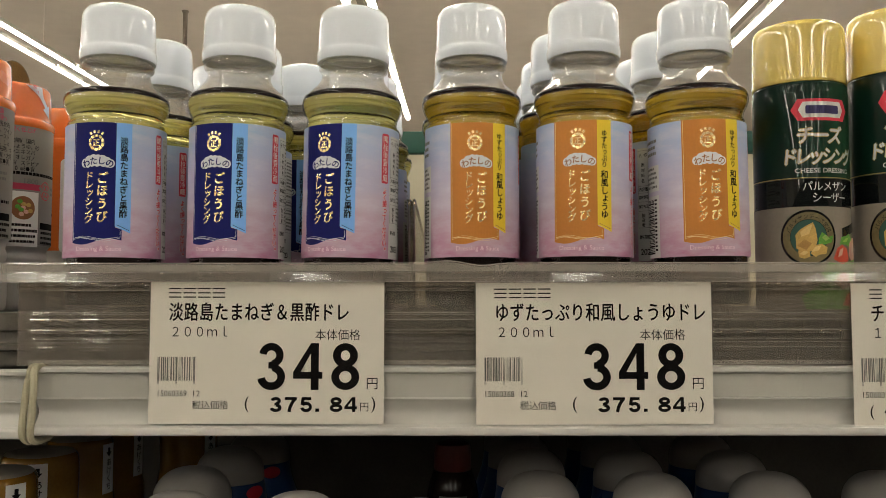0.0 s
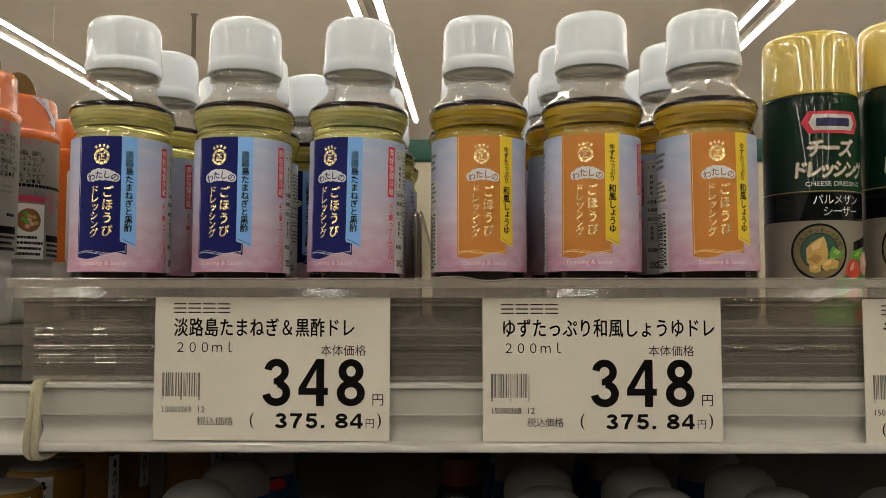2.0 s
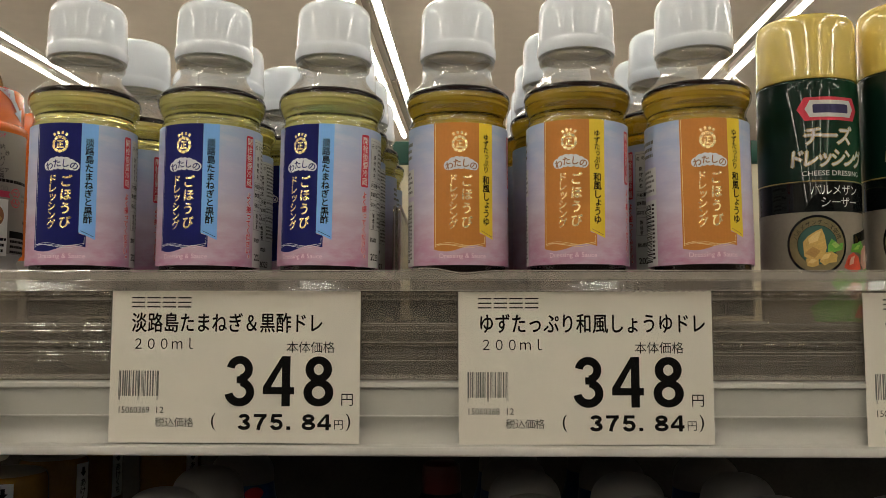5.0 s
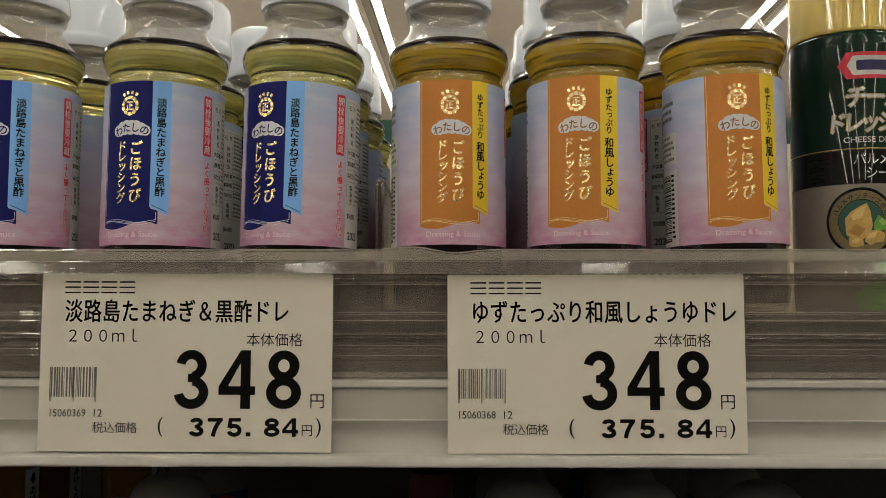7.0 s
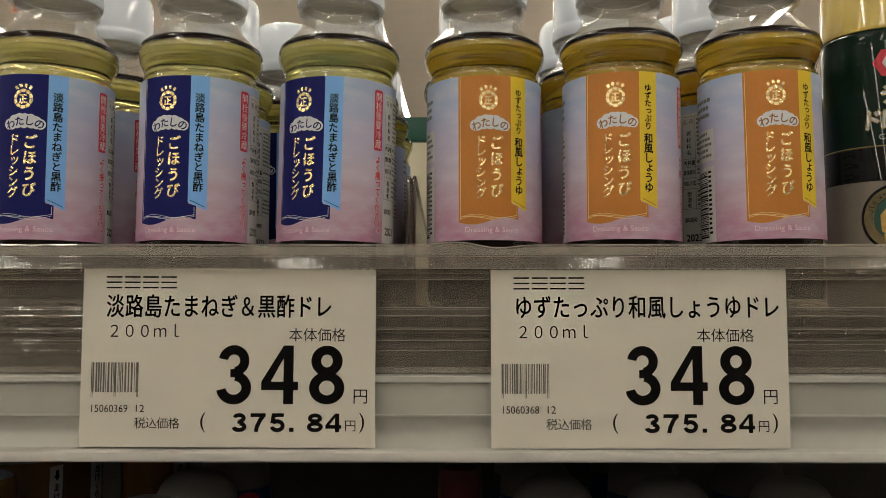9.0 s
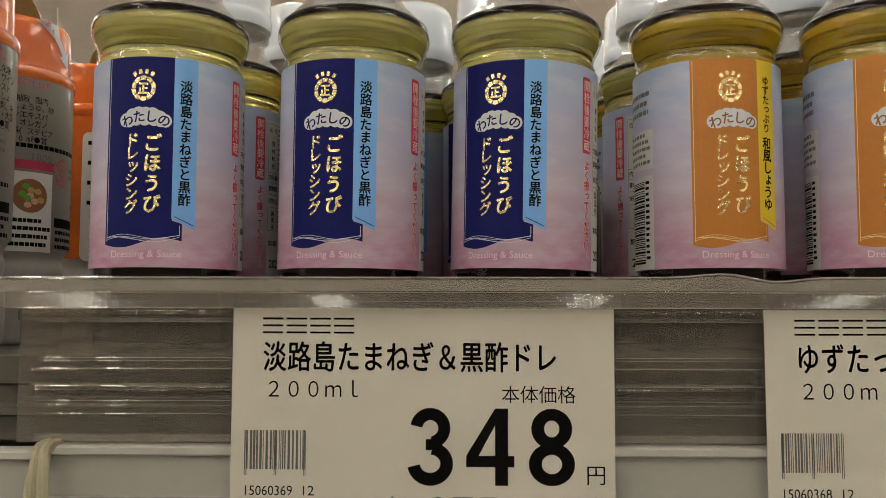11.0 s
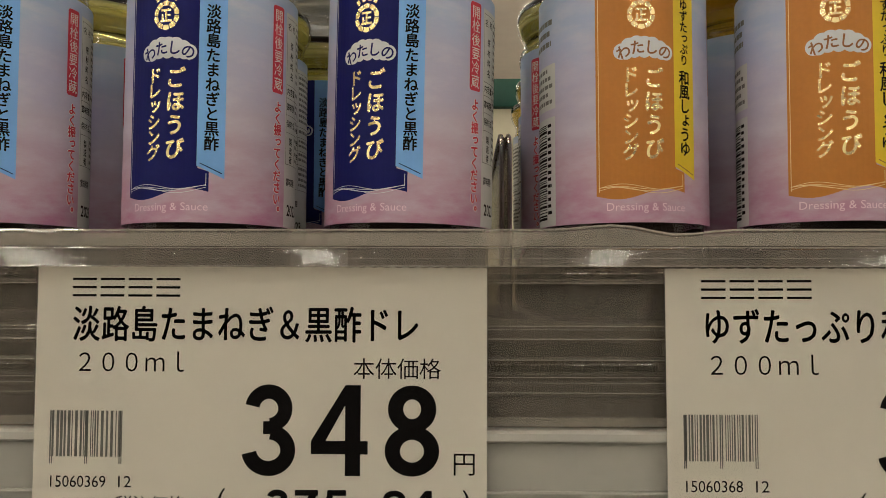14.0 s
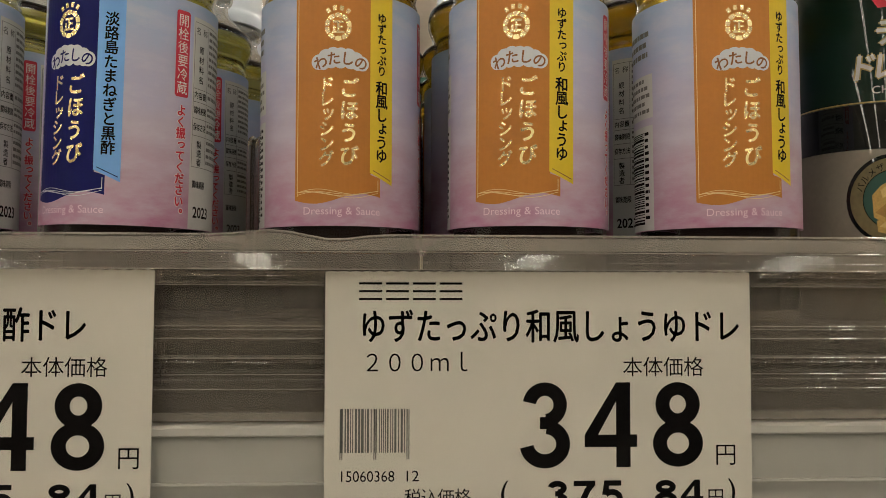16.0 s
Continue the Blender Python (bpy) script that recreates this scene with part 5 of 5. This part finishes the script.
def sauce_bottle(x, y, rz, front=False, start=0.0, crimson=(), black=()):
    t = thing("sauce_bottle", "sauce bottle with orange film-wrapped cap and printed grey label", "bottle", (x, y, DECK), rz, "orange-capped sauce bottles")
    r = 0.0252
    body = curve_profile([(0.021, 0.0), (0.0236, 0.003), (0.0238, 0.018), (0.0224, 0.023), (0.0236, 0.028), (0.0226, 0.032), (0.0244, 0.036)], 4)
    part("body", lathe([(0.0, 0.001)] + body + [(r - 0.0006, 0.038), (r - 0.0006, 0.104), (0.0, 0.104)], 64), "or_body", t, "milky ridged plastic body")
    top = 0.1008
    label = part("label", lathe([(r, 0.0360), (r, 0.07), (r, top)], 72), "or_cap" if front else "or_label", t, "orange front label" if front else "grey-white label of small print")
    cap = [(r + 0.0003, 0.1006), (r + 0.0006, 0.1018), (r + 0.0008, 0.1033), (r + 0.0002, 0.1050), (r - 0.0012, 0.1060), (r - 0.0014, 0.1075), (r - 0.0014, 0.1085), (r - 0.0018, 0.1225), (r - 0.0019, 0.1235), (r - 0.0028, 0.1248), (r - 0.0050, 0.1256), (0.0, 0.1256)]
    cap = part("cap", lathe(cap, 64), "or_cap", t, "orange shrink-wrapped cap")
    bm = wrap(poly([(1.0, 0.6), (7.5, 0.6), (10.0, 6.5), (14.5, 11.6), (12.6, 12.6), (19.0, 16.6), (18.8, 9.4), (16.8, 10.4), (12.6, 5.6), (11.4, 0.6)]), r - 0.0015, 0.1246, 0.35)
    part("arrow", bm, "cloud", cap, "white opening arrow", False)
    bm = wrap(column("あけくち", 6.2, -0.4, 2.9, 2.9, 0.0, drift=1.6), r - 0.0015, 0.1246, 0.6)
    part("arrow_text", bm, "pink_ink", cap, "", False)
    # upright clear tab on top
    cx, w, h = 0.0045, 0.0104, 0.0170
    pts = [(cx + math.cos(math.pi * k / 24) * w, math.sin(math.pi * k / 24) ** 0.9 * h) for k in range(25)]
    bm = bmesh.new()
    a = [bm.verts.new((px, 0.004, 0.1258 + pz)) for px, pz in pts]
    b = [bm.verts.new((px, 0.0050, 0.1258 + pz)) for px, pz in pts]
    bm.faces.new(a)
    bm.faces.new(b[::-1])
    for k in range(25):
        bm.faces.new((a[k], b[k], b[(k + 1) % 25], a[(k + 1) % 25]))
    bmesh.ops.recalc_face_normals(bm, faces=bm.faces)
    part("tab", bm, "tab", t, "clear rounded plastic tab", False)
    part("tab_rim", tube_path([(px, 0.0045, 0.1258 + pz) for px, pz in pts], 0.0004, 6), "jar_lid", t, "pale rim of the tab")

    def pr(name, bm, m, lift, lab=""):
        part(name, wrap(bm, r, top, lift), m, label, lab, False)

    q = random.Random(21)
    if front:
        pr("front_panel", round_rect(-9, 14, 8, 66, 3), "white", 0.05, "white front panel")
        bm = bmesh.new()
        for k in range(4):
            rect(-6.5, 1.5, 12 + 9 * k, 13.8 + 9 * k, bm)
            rect(-4.0, -2.2, 13.8 + 9 * k, 18.4 + 9 * k, bm)
        pr("front_mark", bm, "ink", 0.10, "black front lettering as plain bars")
        pr("picture", disc(4, 58, 8, 6.5), "leaf", 0.10, "salad picture")
        return t
    bm = bars(-36, start - 1.5, 1.0, 6.0, 2, q, 0.3, 0.9, 2.0)
    for k, words in enumerate(crimson):
        line(words, start, 2.2 + 3.05 * k, 2.75, 3.0, 0.012, bm=bm)
    pr("pink_print", bm, "pink_ink", 0.08, "crimson small print")
    bm = bars(-36, start - 1.5, 7.0, 28.4, 7, q, 0.3, 1.2, 2.4)
    for k, words in enumerate(black):
        line(words, start, 8.4 + 3.05 * k, 2.75, 2.9, 0.008, bm=bm)
    bars(start, 36, 7.0 + 3.05 * len(black), 28.6, max(1, 7 - len(black)), q, 0.3, 1.2, 2.4, bm)
    bars(-36, 10, 53.6, 65.5, 4, q, 0.25, 1.0, 2.2, bm)
    bars(12.4, 36, 57.2, 65.5, 3, q, 0.25, 1.0, 2.2, bm)
    pr("small_print", bm, "ink", 0.08, "black small print")
    pr("code_text", latin("1800", 1.2, 9.6, 30.2, 2.9), "ink_grey", 0.08)
    pr("flag", poly([(-18, 31.6), (11.6, 31.6), (10.2, 33.2), (11.6, 35.0), (-18, 35.0)]), "pink_ink", 0.06, "crimson flag")
    pr("picture_frame", rect(-18, 10.2, 36.0, 66.0), "white", 0.05, "")
    pr("picture", disc(1.0, 45.0, 6.8, 6.4), "brown_ink", 0.10, "small dark food picture")
    for k in range(9):
        pr("morsel", disc(1.0 + 4.6 * math.cos(2.4 * k) * (k / 9) ** 0.5, 45.0 + 4.4 * math.sin(2.4 * k) * (k / 9) ** 0.5, 1.5, 1.2, 9), ("ham", "leaf", "cheese")[k % 3], 0.14 + 0.01 * k)
    for c in (-1, 1):
        for e in (-1, 1):
            pr("ring_mark", ring(15.7 + 1.3 * e, 34.6 + 1.9 * c, 1.1, 1.5, 18), "red", 0.08, "small red ring mark")
    for a0 in (200, 20):
        pr("arc_mark", stroke([(15.7 + 4.2 * math.cos(radians(a0 + 14 * k)), 34.6 + 5.0 * math.sin(radians(a0 + 14 * k))) for k in range(11)], 0.5), "red", 0.08, "red bent arrow")
    pr("side_print", bars(21.4, 30, 32.0, 37.5, 2, q, 0.3, 1.0, 2.4), "ink_grey", 0.08, "")
    pr("date_print", bars(25.5, 34, 46.0, 49.0, 1, q, 0.4, 1.4, 1.8), "ink", 0.08, "")
    pr("dark_strip", rect(11.8, 34, 52.4, 56.0), "ink", 0.06, "")
    return t


first_sauce = sauce_bottle(0, 0, 0, False, 12.0, ("玉ねぎの風", "生ハムを使っ"), ("●名称=乳化液", "糖、砂糖、ワイン", "リックペースト", "ペースト、しょ", "等)、増粘剤、キ", "成分・小麦・大豆", "下部に記載●賞"))
next_sauce = sauce_bottle(0, 0, 0, False, -20.5, ("せ、味わい深く仕上げ", "く合います。"), ("ー食用植物油脂(国内", "ペースト、しょうゆ、砂", "味料、チキンエキスパ", "ーズマリー、オレガノ", "出物、甘味料(ステビア", "内容量=210㎖●賞"))
front_sauce = sauce_bottle(0, 0, 0, True)
for ob, x, y, rz, tall_by in ((first_sauce, -0.2515, 0.637, 22.0, 1.145), (next_sauce, -0.2540, 0.692, 48.0, 1.125), (front_sauce, -0.2440, 0.767, 28.0, 1.12)):
    ob.matrix_basis = pose(x, y, DECK, 0, 0, rz) @ Matrix.Diagonal((1.095, 1.095, tall_by, 1))

# ---------------------------------------------------------------- lane divider
d = thing("lane_divider", "smoky clear plastic lane divider standing between the bottles", "divider", (0.0044, -0.0194, DECK))
prof = [(0.690, 0.0005), (0.690, 0.0595), (0.692, 0.0640), (0.696, 0.0667), (0.704, 0.0675), (1.0, 0.0600), (1.0, 0.0005)]
part("plate", prism(prof, -0.0012, 0.0012), "divider", d, "", False)
edge = [(-0.0002, 0.6895, 0.0005), (-0.0002, 0.6895, 0.0575), (-0.0002, 0.6905, 0.0630), (-0.0002, 0.693, 0.0663), (-0.0002, 0.697, 0.0675), (-0.0002, 0.704, 0.0678), (-0.0002, 0.99, 0.0604)]
for dx in (-0.0014, 0.0014):
    part("edge_rod", tube_path([(px + dx, py, pz) for px, py, pz in edge], 0.0009), "chrome", d, "dull metal edge rod")
part("foot", box(-0.006, 0.006, 0.678, 1.0, 0.0, 0.0016, 0.0005), "divider", d)

# ---------------------------------------------------------------- the shelf below


def dome_bottle(x, y, rz):
    t = thing("squeeze_bottle", "squeeze bottle with domed white cap, blue and red film", "bottle", (x, y, DECK2), rz, "white-domed bottles")
    z = 1.2435 - DECK2
    cap = curve_profile([(0.0, z), (0.008, z - 0.0007), (0.0145, z - 0.0032), (0.0192, z - 0.0078), (0.0216, z - 0.0130), (0.0222, z - 0.0185), (0.0222, z - 0.022)], 4)
    part("cap", lathe(cap + [(0.0, z - 0.022)], 48), "dome", t, "smooth domed white cap, greyed for the shelf's shade")
    body = curve_profile([(0.0222, z - 0.0222), (0.0240, z - 0.034), (0.0290, z - 0.050), (0.031, z - 0.07), (0.031, 0.006), (0.028, 0.0)], 4)
    part("film", lathe([(0.0, z - 0.0222)] + body + [(0.0, 0.0)], 48), "blue_film", t, "blue printed film")
    part("red_mark", wrap(disc(14, 5.0, 6.5, 4.2), 0.0245, z - 0.022, 1.2), "red", t, "red printed mark", False)
    return t


dome_bottle(0.0725, 0.5776, 30)
first_dome = bpy.data.objects["squeeze_bottle"]
for x, y, rz in ((0.1368, 0.5747, 20), (0.2037, 0.5754, 40), (0.0777, 0.6445, 10), (0.1400, 0.6416, 0), (0.2060, 0.6430, 25), (0.0797, 0.7172, 60), (0.1412, 0.7114, 50), (0.0770, 0.7768, 0), (0.1443, 0.7819, 0), (-0.1114, 0.5936, -10), (-0.0492, 0.5929, 0), (0.0129, 0.5769, 0), (-0.1223, 0.6598, 15), (-0.1182, 0.7296, 20), (0.0771, 0.8423, 0), (0.1445, 0.8496, 0), (0.2073, 0.7114, 0), (0.2085, 0.7812, 0), (0.2712, 0.5761, 0), (0.2707, 0.6445, 0), (-0.1140, 0.7987, 0)):
    copy_thing(first_dome, pose(x, y, DECK2, 0, 0, rz))


def amber_jar(x, y, rz, s=1.0):
    t = thing("amber_jar", "amber glass jar sealed with clear film and a white paper strip", "jar", (x, y, DECK2), rz, "amber jars")
    z = 1.246 - DECK2
    prof = curve_profile([(0.0205, z - 0.002), (0.0222, z - 0.0055), (0.0226, z - 0.020), (0.0222, z - 0.034), (0.0236, z - 0.044), (0.0245, z - 0.06), (0.0245, 0.004), (0.023, 0.0)], 4)
    part("body", lathe([(0.0, z - 0.002)] + prof + [(0.0, 0.0)], 56, squash=0.02), "amber", t, "amber body")
    part("lid", lathe([(0.0, z), (0.0165, z), (0.0190, z - 0.0006), (0.0206, z - 0.0019), (0.0, z - 0.0019)], 56, squash=0.02), "jar_lid", t, "crinkled pale lid film")
    strip = part("strip", wrap(rect(-5.5, 5.5, 0.4, 34), 0.0231, z - 0.0045, 0.5), "white", t, "white paper sealing strip", False)
    bm = poly([(-1.1, 3.0), (1.1, 3.0), (1.1, 6.0), (2.6, 6.0), (0, 9.2), (-2.6, 6.0), (-1.1, 6.0)])
    column("あけくち", 0, 10.2, 5.4, 5.6, 0.015, bm=bm)
    part("strip_text", wrap(bm, 0.0231, z - 0.0045, 0.6), "ink", strip, "black arrow and opening advice", False)
    return t


first_jar = amber_jar(-0.2260, 0.6370, 55)
for x, y, rz in ((-0.2305, 0.7005, 22), (-0.2306, 0.7590, 75), (-0.2310, 0.8180, 75), (-0.1760, 0.8300, 60)):
    copy_thing(first_jar, pose(x, y, DECK2, 0, 0, rz))


def red_bottle(x, y):
    t = thing("seasoning_bottle", "small dark bottle with a red cap and boxed label", "bottle", (x, y, DECK2))
    z = 1.246 - DECK2
    part("cap", lathe([(0.0, z + 0.004), (0.008, z + 0.004), (0.0110, z + 0.002), (0.0118, z - 0.004), (0.0118, z - 0.014), (0.0, z - 0.014)], 40), "maroon", t, "dark red cap")
    part("body", lathe([(0.0, z - 0.0142), (0.0122, z - 0.0142), (0.0150, z - 0.022), (0.0165, z - 0.03), (0.0165, 0.002), (0.015, 0.0), (0.0, 0.0)], 40), "dark", t, "dark glass body")
    label = part("label", wrap(rect(-9, 9, 0, 22), 0.0166, z - 0.028, 0.3), "ink_grey", t, "dark boxed label", False)
    bm = stroke([(-7.5, 1.5), (7.5, 1.5), (7.5, 20), (-7.5, 20), (-7.5, 1.5)], 0.5)
    bars(-6, 6, 4, 18, 4, random.Random(4), 0.6, 1.5, 3.0, bm)
    part("label_print", wrap(bm, 0.0166, z - 0.028, 0.45), "off_white", label, "pale printed frame", False)
    return t


red_bottle(0.0291, 0.7114)
